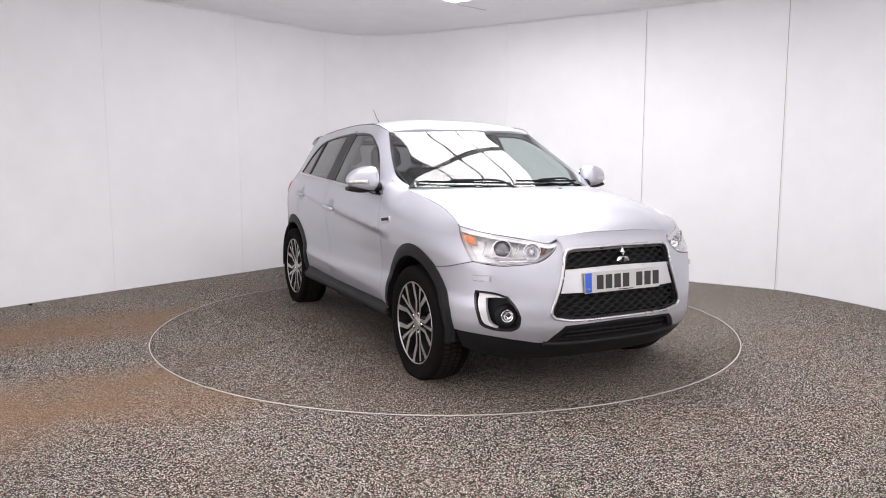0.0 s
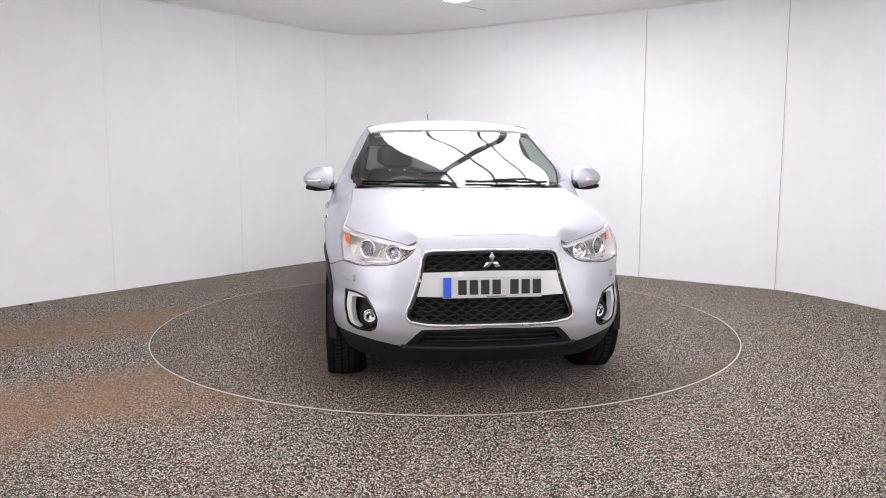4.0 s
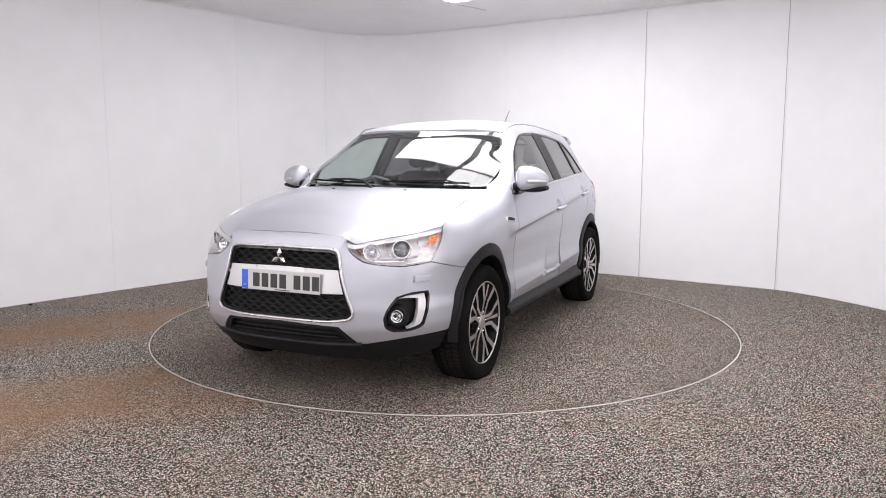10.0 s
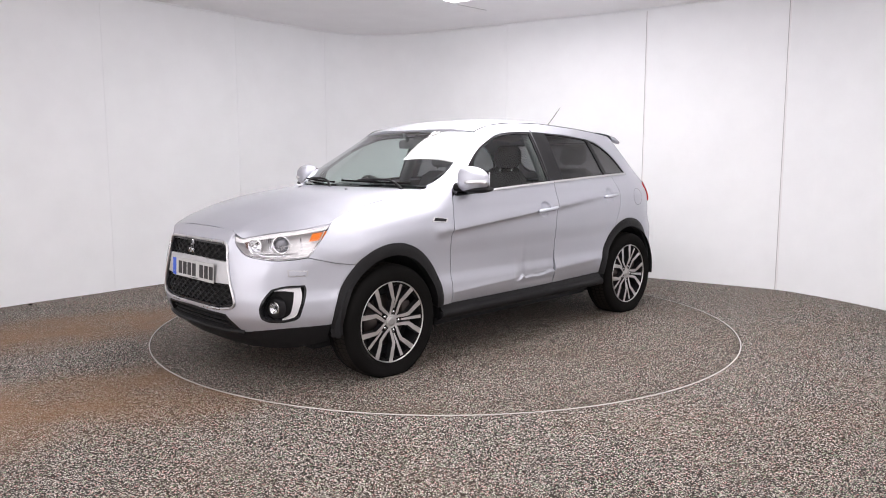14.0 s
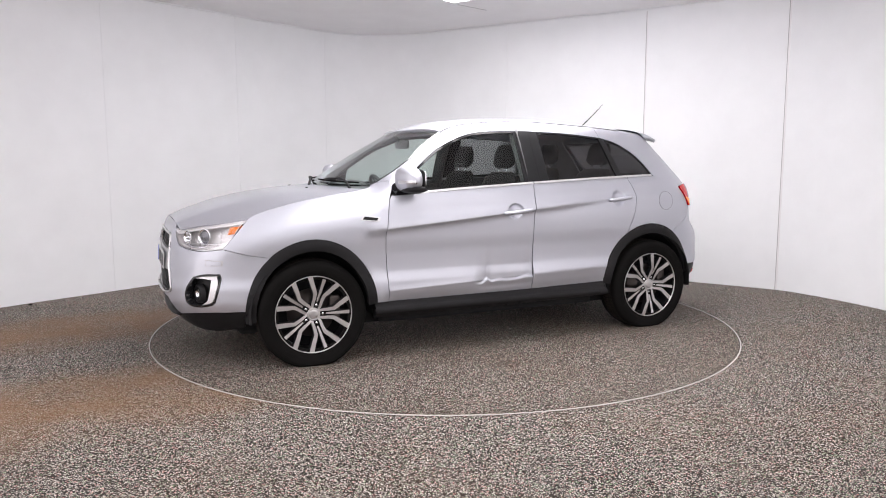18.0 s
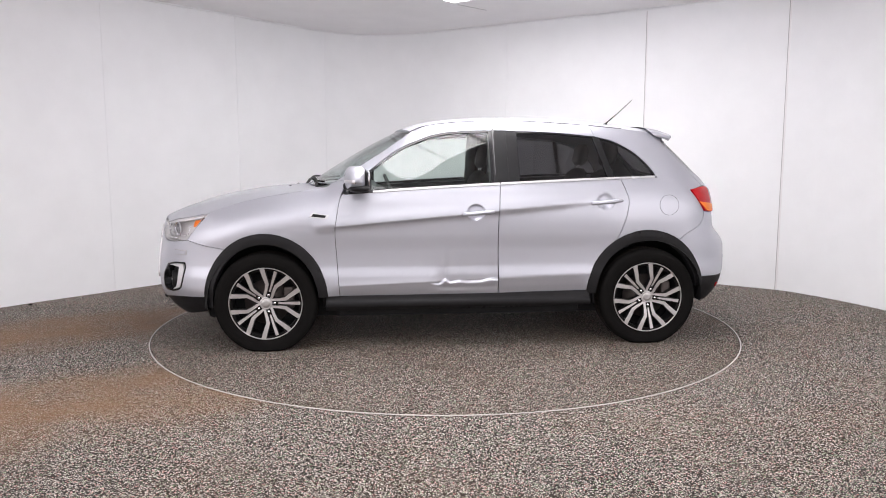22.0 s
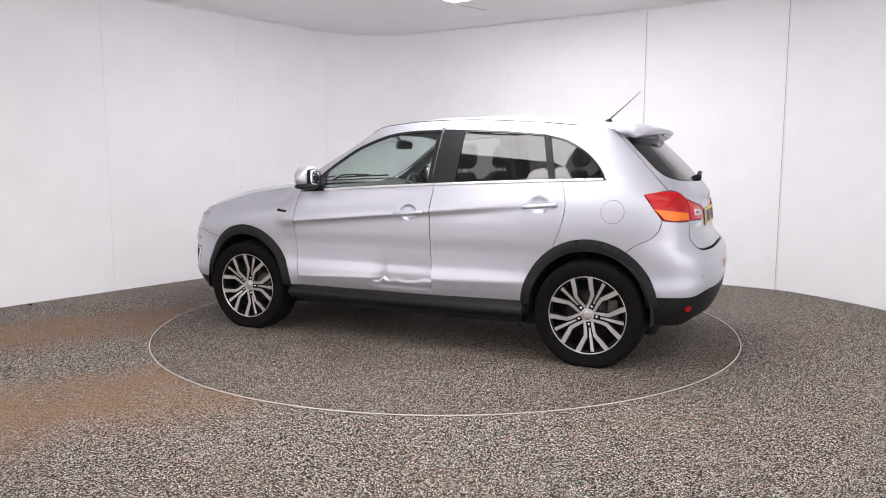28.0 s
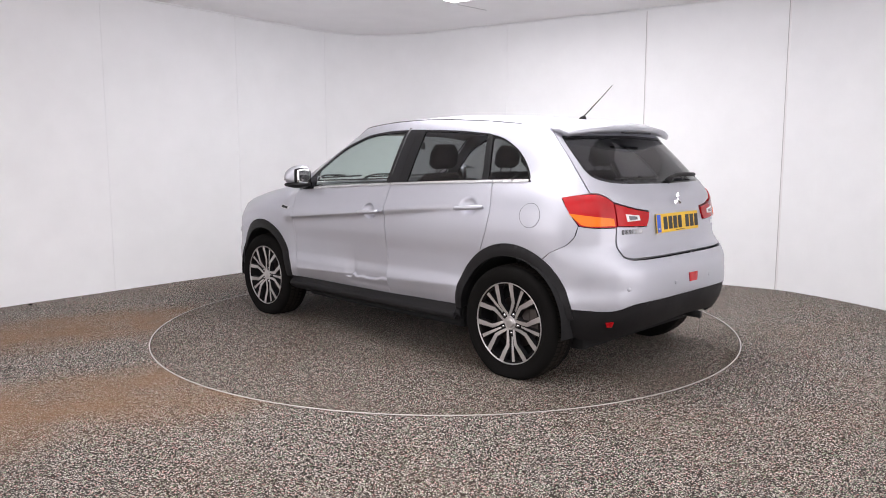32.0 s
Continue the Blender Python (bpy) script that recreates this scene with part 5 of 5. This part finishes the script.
    # tailgate
    g_l = outline([(0.0, 0.750), (ry(0.45), 0.750), (ry(0.555), 0.752), (ry(0.593), 0.765)], [(ry(0.593), 0.765), (ry(0.600), 0.84), (ry(0.590), 0.926)], [(ry(0.590), 0.926), (ry(0.352), 0.916)], [(ry(0.352), 0.916), (ry(0.318), 1.006)],
                  [(ry(0.318), 1.006), (ry(0.45), 1.025), (ry(0.61), 1.063)], [(ry(0.61), 1.063), (ry(0.65), 1.092), (0.72, 1.112)], [(0.72, 1.112), (rx(-1.775, 1.113), 1.113)], [(rx(x, z), z) for x, z in ((-1.775, 1.113), (-1.671, 1.225), (-1.571, 1.335), (-1.471, 1.435), (-1.421, 1.495))], [(rx(-1.421, 1.495), 1.495), (0.0, 1.5)])
    lp, seen = [], set()
    for q in np.vstack([g_l, np.array([(-a, b_) for a, b_ in g_l[::-1]])]):
        k = (round(q[0], 4), round(q[1], 4))
        if k not in seen:
            seen.add(k)
            lp.append(q)
    win_l = outline([(0.0, 1.157), (0.50, 1.164), (0.66, 1.180), (0.735, 1.205), (0.772, 1.240)], [(0.772, 1.240), (0.80, 1.30), (0.865, 1.44)], [(0.865, 1.44), (0.0, 1.452)])
    wl, seen = [], set()
    for q in np.vstack([win_l, np.array([(-a, b_) for a, b_ in win_l[::-1]])]):
        k = (round(q[0], 4), round(q[1], 4))
        if k not in seen:
            seen.add(k)
            wl.append(q)
    t = panel("tailgate", np.array(lp), rear_map(), out=(-1, 0, 0), holes=[np.array(wl)], step=0.03)
    panel("rear_window", resample(np.array(wl), 0.03, 0.012), rear_map(), PRIVACY, t, (-1, 0, 0), 0.0, thick=0.0, lift=-0.004, step=0.05, label="dark tinted rear window")
    panel("window_border", resample(np.array(wl), 0.03, -0.002), rear_map(), GLOSS_BLACK, t, (-1, 0, 0), 0.0, thick=0.01, lift=-0.002, holes=[resample(np.array(wl), 0.03, 0.014)])
    number_plate(t, pose(-1.958, 0.0, 0.926, 0, 7, 0), PLATE_YELLOW, "rear")
    emblem(t, Matrix.Translation((-1.953, 0.0, 1.056)) @ Matrix.Rotation(math.pi, 4, "Z"), 0.85)
    # plain blocks where small lettering stands
    for y0, n in ((0.555, 7), (-0.50, 3)):
        bm = bmesh.new()
        for i in range(n):
            c = [float(q) for q in rear_map(0.003)(np.array(ry(y0 - 0.024 * i)), np.array(0.895))]
            b2 = box_bm(0.004, 0.019, 0.026, Matrix.Translation(c) @ pose(0, 0, 0, 0, 0, -25 * y0))
            me = bpy.data.meshes.new("tmp")
            b2.to_mesh(me)
            bm.from_mesh(me)
            bpy.data.meshes.remove(me)
            b2.free()
        part("badge_bars", bm, CHROME, t, "chrome badge bars")
    # roof spoiler
    n = 28
    vs, fs = [], []
    for k in range(n + 1):
        y = -0.59 + 1.18 * k / n
        e = abs(y) / 0.59
        xb = -1.40 - 0.03 * (1 - e ** 2)
        zb = float(roof_map(np.array(xb), np.array(y * 0.95))[2]) + 0.004 - 0.008 * e ** 4
        xt = -1.685 + 0.12 * e ** 2.6
        zt = 1.503 - 0.030 * e ** 2 - 0.012 * e ** 6
        k_, zm = 1 - 0.35 * e ** 6, (zb + zt) / 2
        prof = [(xb, zb), ((xb + xt) / 2, (zb + zt) / 2 + 0.008), (xt + 0.012, zt + 0.002), (xt, zt - 0.010), (xt + 0.016, zt - 0.018 - 0.014 * k_), ((xb + xt) / 2 - 0.03, zm - 0.050 * k_), (-1.50 + 0.05 * e ** 2, zb - 0.02 - (zb - 1.490 + 0.01 * e) * k_)]
        vs += [(a, y, c) for a, c in prof]
    m_ = 7
    for k in range(n):
        for j in range(m_ - 1):
            fs.append((k * m_ + j, (k + 1) * m_ + j, (k + 1) * m_ + j + 1, k * m_ + j + 1))
    fs += [tuple(range(m_)), tuple(range(n * m_ + m_ - 1, n * m_ - 1, -1))]
    spo = mesh_ob("roof_spoiler", vs, fs, PAINT, t, "silver roof spoiler")
    part("brake_light", box_bm(0.018, 0.34, 0.016, pose(-1.657, 0, 1.468), 0.004, 1), GLOSS_BLACK, spo, "dark high-level brake light")
    # rear wiper
    w = mesh_ob("rear_wiper", *tube(spline([(-1.882, 0.0, 1.172), (-1.872, -0.13, 1.206), (-1.853, -0.40, 1.204)], 5), [0.02] * 3 + [0.013] * 8, 8), BLACK_PLASTIC, t, "black rear wiper")
    # lamps
    for s in (1, -1):
        outer = outline([(rx(-1.652, 1.088), 1.090), (rx(-1.72, 1.1), 1.104), (0.765, 1.109), (0.715, 1.105)], [(0.715, 1.105), (ry(0.645), 1.084), (ry(0.612), 1.057)],
                        [(ry(0.612), 1.057), (ry(0.598), 0.99), (ry(0.596), 0.925)], [(ry(0.596), 0.925), (ry(0.68), 0.924), (rx(-1.80, 0.93), 0.928), (rx(-1.765, 0.935), 0.935)], [(rx(-1.765, 0.935), 0.935), (rx(-1.70, 1.02), 1.02), (rx(-1.652, 1.088), 1.090)])
        inner = outline([(ry(0.606), 1.055), (ry(0.45), 1.019), (ry(0.326), 1.000)], [(ry(0.326), 1.000), (ry(0.334), 0.96), (ry(0.360), 0.921)], [(ry(0.360), 0.921), (ry(0.45), 0.924), (ry(0.588), 0.930)], [(ry(0.588), 0.930), (ry(0.592), 0.99), (ry(0.606), 1.055)])
        amber = outline([(rx(-1.708, 1.0), 1.004), (rx(-1.80, 1.0), 0.990), (ry(0.612), 0.974)], [(ry(0.612), 0.974), (ry(0.606), 0.934)], [(ry(0.606), 0.934), (rx(-1.81, 0.93), 0.933), (rx(-1.772, 0.94), 0.942)], [(rx(-1.772, 0.94), 0.942), (rx(-1.708, 1.0), 1.004)])
        white = outline([(ry(0.532), 0.996), (ry(0.425), 0.985)], [(ry(0.425), 0.985), (ry(0.418), 0.957)], [(ry(0.418), 0.957), (ry(0.522), 0.953)], [(ry(0.522), 0.953), (ry(0.532), 0.996)])
        fl = lambda q: q if s > 0 else np.array([(-a, b_) for a, b_ in q[::-1]])
        lamp = panel("tail_lamp", fl(outer), rear_map(0.010), RED, CAR, (-1, s, 0), 0.0015, thick=0.03, step=0.02, label="red tail lamp with an amber indicator")
        panel("indicator", fl(amber), rear_map(0.013), ORANGE, lamp, (-1, s, 0), 0.0, thick=0.004, step=0.02, label="amber indicator")
        lid = panel("tail_lamp", fl(inner), rear_map(0.010), RED, t, (-1, s, 0), 0.0015, thick=0.03, step=0.02, label="red tailgate lamp with a clear reversing light")
        panel("reversing_light", fl(white), rear_map(0.013), WHITE_PLASTIC, lid, (-1, s, 0), 0.0, thick=0.004, step=0.02, label="clear reversing light")
        core = np.array([(ry(0.512), 0.986), (ry(0.448), 0.979), (ry(0.444), 0.964), (ry(0.506), 0.962)])
        panel("bulb_pocket", fl(core), rear_map(0.0155), LENS_GREY, lid, (-1, s, 0), 0.0, thick=0.002, step=0.02, label="grey bulb pocket of the reversing light")


WHEEL_N = 5
AXLE_Z = 0.329


def spoke(pts, w0, w1, y0, y1, depth):
    """One bar of the rim along points (radius, angle): a flat machined face and dark flanks."""
    c = [Vector((r * math.cos(a), 0, r * math.sin(a))) for r, a in pts]
    face, side = [], []
    for i, q in enumerate(c):
        d = (c[min(i + 1, len(c) - 1)] - c[max(i - 1, 0)]).normalized()
        nrm = Vector((-d.z, 0, d.x))
        t = i / (len(c) - 1)
        w = w0 + (w1 - w0) * t
        y = y0 + (y1 - y0) * t
        face += [q + nrm * w + Vector((0, y, 0)), q - nrm * w + Vector((0, y, 0))]
        side += [q + nrm * (w + 0.003) + Vector((0, y - depth, 0)), q - nrm * (w + 0.003) + Vector((0, y - depth, 0))]
    n = len(face)
    ff = [(2 * i, 2 * i + 1, 2 * i + 3, 2 * i + 2) for i in range(len(c) - 1)]
    sv = [q - Vector((0, 0.0006, 0)) for q in face] + side
    sf = []
    for i in range(len(c) - 1):
        sf += [(2 * i, 2 * i + 2, n + 2 * i + 2, n + 2 * i), (2 * i + 1, n + 2 * i + 1, n + 2 * i + 3, 2 * i + 3)]
    return face, ff, sv, sf


def wheel_parts(turn):
    """A wheel that faces +y, with its axle at the origin; the tyre is flattened where it stands on the floor."""
    w = new("wheel")
    R = 0.347
    prof = [(0.225, 0.083), (0.249, 0.090), (0.255, 0.094), (0.284, 0.103), (0.312, 0.104), (0.328, 0.099), (0.340, 0.088), (0.347, 0.070), (R, 0.045), (R, 0.012), (R, -0.06), (0.343, -0.10), (0.32, -0.125), (0.27, -0.125), (0.24, -0.11)]
    flat = lambda vs: [(x, y + (0.010 * (-0.27 - z) / 0.06 if z < -0.27 and y > 0.05 else 0.0), max(z, -AXLE_Z + 0.001)) for x, y, z in vs]
    tv, tf = lathe(prof, 96)
    tyre = mesh_ob("tyre", flat(tv), tf, RUBBER, w, "black road tyre")
    # tread blocks: thin grooves are left between rings of lugs
    lug_v, lug_f = [], []
    for k in range(72):
        a0, a1 = 2 * math.pi * (k + 0.14) / 72, 2 * math.pi * (k + 0.86) / 72
        for yb, ye, sk in ((0.074, 0.022, 0.02), (0.012, -0.020, -0.02), (-0.030, -0.070, 0.02)):
            b = len(lug_v)
            for r in (R - 0.002, R + 0.004):
                for a, y, o in ((a0, yb, 0), (a1, yb, 0), (a1, ye, sk), (a0, ye, sk)):
                    rr = r - (0.006 if abs(y) > 0.06 else 0)
                    lug_v.append((rr * math.cos(a + o), y, rr * math.sin(a + o)))
            lug_f += [(b + 4, b + 5, b + 6, b + 7), (b, b + 1, b + 5, b + 4), (b + 1, b + 2, b + 6, b + 5), (b + 2, b + 3, b + 7, b + 6), (b + 3, b, b + 4, b + 7)]
    tr = mesh_ob("tread", flat(lug_v), lug_f, TREAD, tyre, "dusty tread blocks", smooth=False)
    tagged(tr, kind="stuff")
    for r0, r1, yy in ((0.283, 0.286, 0.1025), (0.305, 0.3075, 0.1035)):
        mesh_ob("sidewall_rib", *lathe([(r0, yy - 0.004), (r0 + 0.0005, yy + 0.001), (r1, yy + 0.0008), (r1 + 0.001, yy - 0.004)], 72), RUBBER, tyre)
    rim = mesh_ob("rim", *lathe([(0.2485, 0.089), (0.248, 0.0925), (0.2455, 0.0945), (0.2425, 0.0925), (0.241, 0.087)], 72), ALLOY, w, "two-tone multi-spoke alloy rim")
    mesh_ob("barrel", *lathe([(0.2425, 0.088), (0.237, 0.07), (0.228, 0.03), (0.224, -0.10), (0.23, -0.11)], 60), ALLOY_DARK, rim)
    mesh_ob("brake_disc", *lathe([(0.155, -0.005), (0.155, 0.008), (0.075, 0.010), (0.07, 0.03), (0.0, 0.03)], 48), DISC, w, "brake disc")
    part("caliper", box_bm(0.07, 0.05, 0.15, pose(-0.15, 0.015, 0.03, 0, 0, 0), 0.012, 2), DISC, w)
    mesh_ob("back_plate", *lathe([(0.0, -0.03), (0.23, -0.03), (0.232, -0.05)], 40), DARK, w)
    for k in range(WHEEL_N):
        a = 2 * math.pi * k / WHEEL_N + math.radians(180 + turn)
        kinds = [([(0.082, a), (0.15, a), (0.242, a)], 0.0055, 0.0118, 0.067, 0.086)]
        for sg in (1, -1):
            inner = [(0.034, a + sg * 0.60), (0.060, a + sg * 0.43), (0.095, a + sg * 0.27), (0.135, a + sg * 0.225), (0.178, a + sg * 0.325), (0.242, a + sg * 0.395)]
            kinds.append((inner, 0.0068, 0.0158, 0.071, 0.088))
        for pts, w0, w1, y0, y1 in kinds:
            fv, ff, sv, sf = spoke(pts, w0, w1, y0, y1, 0.035)
            sp = mesh_ob("spoke", fv, ff, ALLOY, rim, smooth=False)
            mesh_ob("spoke_flank", sv, sf, ALLOY_DARK, rim, smooth=False)
        m = Vector((0.060 * math.cos(a), 0.068, 0.060 * math.sin(a)))
        mesh_ob("wheel_nut", [m + Vector(q) for q in lathe([(0.0105, -0.03), (0.0105, 0.004), (0.007, 0.008), (0.0, 0.008)], 6)[0]], lathe([(0.0105, -0.03), (0.0105, 0.004), (0.007, 0.008), (0.0, 0.008)], 6)[1], CHROME, rim)
    mesh_ob("hub", *lathe([(0.074, 0.03), (0.070, 0.064), (0.050, 0.070), (0.034, 0.071)], 40), ALLOY_DARK, rim)
    mesh_ob("centre_cap", *lathe([(0.043, 0.064), (0.0425, 0.0735), (0.040, 0.0755), (0.033, 0.0762), (0.032, 0.0748), (0.031, 0.0768), (0.015, 0.0775), (0.0, 0.0775)], 30), ALLOY, rim, "silver centre cap")
    return w


def wheels():
    for turn, x, y in ((0, 1.335, 0.775), (8, -1.335, 0.765)):
        w = wheel_parts(turn)
        w.parent = CAR
        w.matrix_basis = pose(x, y, AXLE_Z)
        tagged(w, "tyred alloy wheel")
        copy_thing(w, pose(x, -y, AXLE_Z, 0, 0, 180))


def underbody():
    """Dark floor pan, wheel housings and the inner side of the shell, which close the gaps between panels."""
    part("floor_pan", box_bm(3.5, 1.30, 0.13, pose(0.02, 0, 0.255), 0.03, 2), DARK, CAR)
    # extra block added to deepen the shade on the floor under the car
    part("shade_block", box_bm(1.74, 1.48, 0.10, pose(0.0, 0, 0.255), 0.03, 2), DARK, CAR)
    part("engine_bay", box_bm(1.05, 1.02, 0.50, pose(1.44, 0, 0.60), 0.05, 2), DARK, CAR)
    part("boot_floor", box_bm(0.70, 1.02, 0.30, pose(-1.50, 0, 0.47), 0.05, 2), DARK, CAR)
    for s in (1, -1):
        for ax in (1.335, -1.335):
            vs, fs = lathe([(0.39, 0.86 * s), (0.40, 0.83 * s), (0.40, 0.52 * s), (0.36, 0.50 * s), (0.0, 0.50 * s)], 48)
            vs = [(x + ax, y, z + 0.345) for x, y, z in vs]
            keep = [f for f in fs if np.mean([vs[i][2] for i in f]) > 0.30]
            mesh_ob("wheel_housing", vs, keep, DARK, CAR)
        lin = outline([(0.80, 1.07), (0.0, 1.10), (-1.13, 1.15)], [(-1.13, 1.15), (-1.13, 0.80)], ellipse(*ARCH_R, 118, 0, 10), [(-0.89, 0.36), (0.90, 0.36)], ellipse(*ARCH_F, 178, 150, 6), [(0.93, 0.60), (0.86, 0.9), (0.80, 1.07)])
        panel("door_lining", lin, plain_side(s, -0.045), TRIM_GREY, CAR, (0, s, 0), 0.0, thick=0.0, step=0.08, label="dark inner door lining")
    sl = np.array([(fx(1.72, 0.6), 0.25), (0.0, 0.22), (-fx(1.72, 0.6), 0.25), (-fx(1.72, 0.6), 0.70), (-fy(0.45), 0.72), (0.0, 0.87), (fy(0.45), 0.72), (fx(1.72, 0.6), 0.70)])
    panel("crash_liner", sl, front_map(-0.10), DARK, CAR, (1, 0, 0), 0.0, thick=0.0, step=0.08)


def seat(x, y, rear=False):
    w = 0.25
    st = new("seat")
    st.parent = CAR
    st.matrix_basis = pose(x, y, 0)
    tagged(st, "dark fabric seat")
    def cushion(name, rings, mat=SEAT):
        return mesh_ob(name, *blob(rings, 20), mat, st)
    cushion("seat_base", [((0.26, 0, 0.60), (0, w * 0.9, 0), (0, 0, 0.05), 0.6), ((0.20, 0, 0.62), (0, w, 0), (0, 0, 0.09), 0.6), ((-0.18, 0, 0.58), (0, w, 0), (0, 0, 0.09), 0.6), ((-0.26, 0, 0.58), (0, w * 0.9, 0), (0, 0, 0.05), 0.6)])
    cushion("backrest", [((-0.17, 0, 0.60), (0, w * 0.85, 0), (0.05, 0, 0), 0.6), ((-0.20, 0, 0.70), (0, w, 0), (0.085, 0, 0), 0.6), ((-0.29, 0, 0.98), (0, w * 0.97, 0), (0.075, 0, 0), 0.6), ((-0.35, 0, 1.16), (0, w * 0.85, 0), (0.055, 0, 0), 0.65), ((-0.37, 0, 1.205), (0, w * 0.6, 0), (0.025, 0, 0), 0.7)])
    cushion("headrest", [((-0.375, 0, 1.235), (0, 0.09, 0), (0.03, 0, 0), 0.7), ((-0.38, 0, 1.27), (0, 0.128, 0), (0.052, 0, 0), 0.7), ((-0.395, 0, 1.36), (0, 0.122, 0), (0.05, 0, 0), 0.7), ((-0.40, 0, 1.41), (0, 0.085, 0), (0.03, 0, 0), 0.7)])
    for dy in (0.06, -0.06):
        mesh_ob("headrest_post", *tube([(-0.36, dy, 1.17), (-0.38, dy, 1.27)], 0.007, 8), CHROME, st)
    return st


def cabin():
    a = seat(0.08, 0.36)
    b = copy_thing(a, pose(0.08, -0.36, 0))
    for y in (0.38, -0.38):
        copy_thing(a, pose(-0.78, y, 0.02))
    # dashboard
    vs, fs, n = [], [], 25
    for k in range(n):
        y = -0.73 + 1.46 * k / (n - 1)
        hump = 0.045 * math.exp(-((y + 0.36) / 0.16) ** 2)
        for x, z in ((1.02, 1.09), (0.90, 1.102), (0.72, 1.10 + hump), (0.62, 1.085 + hump), (0.56, 1.04 + hump * 0.4), (0.55, 0.86), (0.62, 0.66)):
            vs.append((x - 0.06 * (y / 0.73) ** 2, y, z))
    for k in range(n - 1):
        for j in range(6):
            fs.append((k * 7 + j, k * 7 + j + 1, (k + 1) * 7 + j + 1, (k + 1) * 7 + j))
    mesh_ob("dashboard", vs, fs, TRIM_GREY, CAR, "dark grey dashboard")
    # steering wheel on the right-hand side
    m = pose(0.44, -0.36, 1.00, 0, -66, 0)
    ring = [m @ Vector((0.185 * math.cos(t), 0.185 * math.sin(t), 0)) for t in np.linspace(0, 2 * math.pi, 40)]
    st = mesh_ob("steering_wheel", *tube(ring, 0.015, 8), TRIM_GREY, CAR, "dark steering wheel")
    mesh_ob("boss", *blob([(m @ Vector((0, 0, -0.03)), m.to_3x3() @ Vector((0.07, 0, 0)), m.to_3x3() @ Vector((0, 0.08, 0)), 0.7), (m @ Vector((0, 0, 0.02)), m.to_3x3() @ Vector((0.05, 0, 0)), m.to_3x3() @ Vector((0, 0.06, 0)), 0.7)], 16), TRIM_GREY, st)
    for t in (0.0, math.pi, -math.pi / 2):
        mesh_ob("arm", *tube([m @ Vector((0.05 * math.cos(t + math.pi / 2), 0.05 * math.sin(t + math.pi / 2), 0)), m @ Vector((0.18 * math.cos(t + math.pi / 2), 0.18 * math.sin(t + math.pi / 2), 0))], 0.014, 8), TRIM_GREY, st)
    mr = mesh_ob("rear_view_mirror", *blob([((0.40, -0.12, 1.415), (0.012, 0, 0), (0, 0, 0.03), 0.7), ((0.41, 0.0, 1.42), (0.022, 0, 0), (0, 0, 0.038), 0.7), ((0.40, 0.12, 1.415), (0.012, 0, 0), (0, 0, 0.03), 0.7)], 14), TRIM_GREY, CAR, "dark interior mirror")
    mesh_ob("stalk", *tube([(0.42, 0, 1.44), (0.47, 0, 1.485)], 0.012, 8), TRIM_GREY, mr)
    # headliner under the roof
    edge = [(x, float(half_width(x, z)) - 0.05) for x, z in ROOF_EDGE]

    def hmap(x, y):
        zE = np.interp(-x, [-q[0] for q in ROOF_EDGE], [q[1] for q in ROOF_EDGE])
        yE = np.interp(-x, [-q[0] for q in edge], [q[1] for q in edge])
        e = np.clip(np.abs(y) / yE, 0, 1.0)
        return x, y, ZR(x) - 0.035 - (ZR(x) - zE) * e ** 2.2
    panel("headliner", outline([(0.36, 0.55), (0.41, 0.0), (0.36, -0.55)], [(x, -y) for x, y in edge[1:]], [(-1.40, -0.5), (-1.40, 0.5)], edge[:0:-1]), hmap, HEADLINER, CAR, (0, 0, -1), 0.0, thick=0.0, step=0.08, label="pale roof lining")
    for s in (1, -1):
        for xa, xb in ((-0.25, -0.31),):
            pts = [(xa, s * (float(half_width(xa, z)) - 0.05), z) for z in (1.10, 1.2, 1.3, 1.4, 1.5)]
            mesh_ob("pillar_lining", *tube(pts, 0.045, 8), TRIM_GREY, CAR)
    part("parcel_shelf", box_bm(0.42, 1.16, 0.03, pose(-1.50, 0, 1.10), 0.01, 1), TRIM_GREY, CAR)
    part("rear_bulkhead", box_bm(0.04, 1.30, 0.5, pose(-1.24, 0, 0.86), 0.01, 1), DARK, CAR)
    part("bulkhead", box_bm(0.03, 1.36, 0.55, pose(0.93, 0, 0.80), 0.01, 1), DARK, CAR)


body_sides()
bonnet_and_roof()
front_end()
rear_end()
wheels()
underbody()
cabin()


def motions():
    """The turntable turns the car round its axis."""
    walk(CAR, [(t, pose(0, 0, 0, 0, 0, a) @ pose(-AXIS[0], -AXIS[1], 0)) for t, a in TURN])
    walk(CHIP, [(t, pose(0, 0, 0, 0, 0, a)) for t, a in TURN])
    walk(TURNTABLE, [(t, pose(0, 0, 0, 0, 0, a)) for t, a in TURN])


motions()
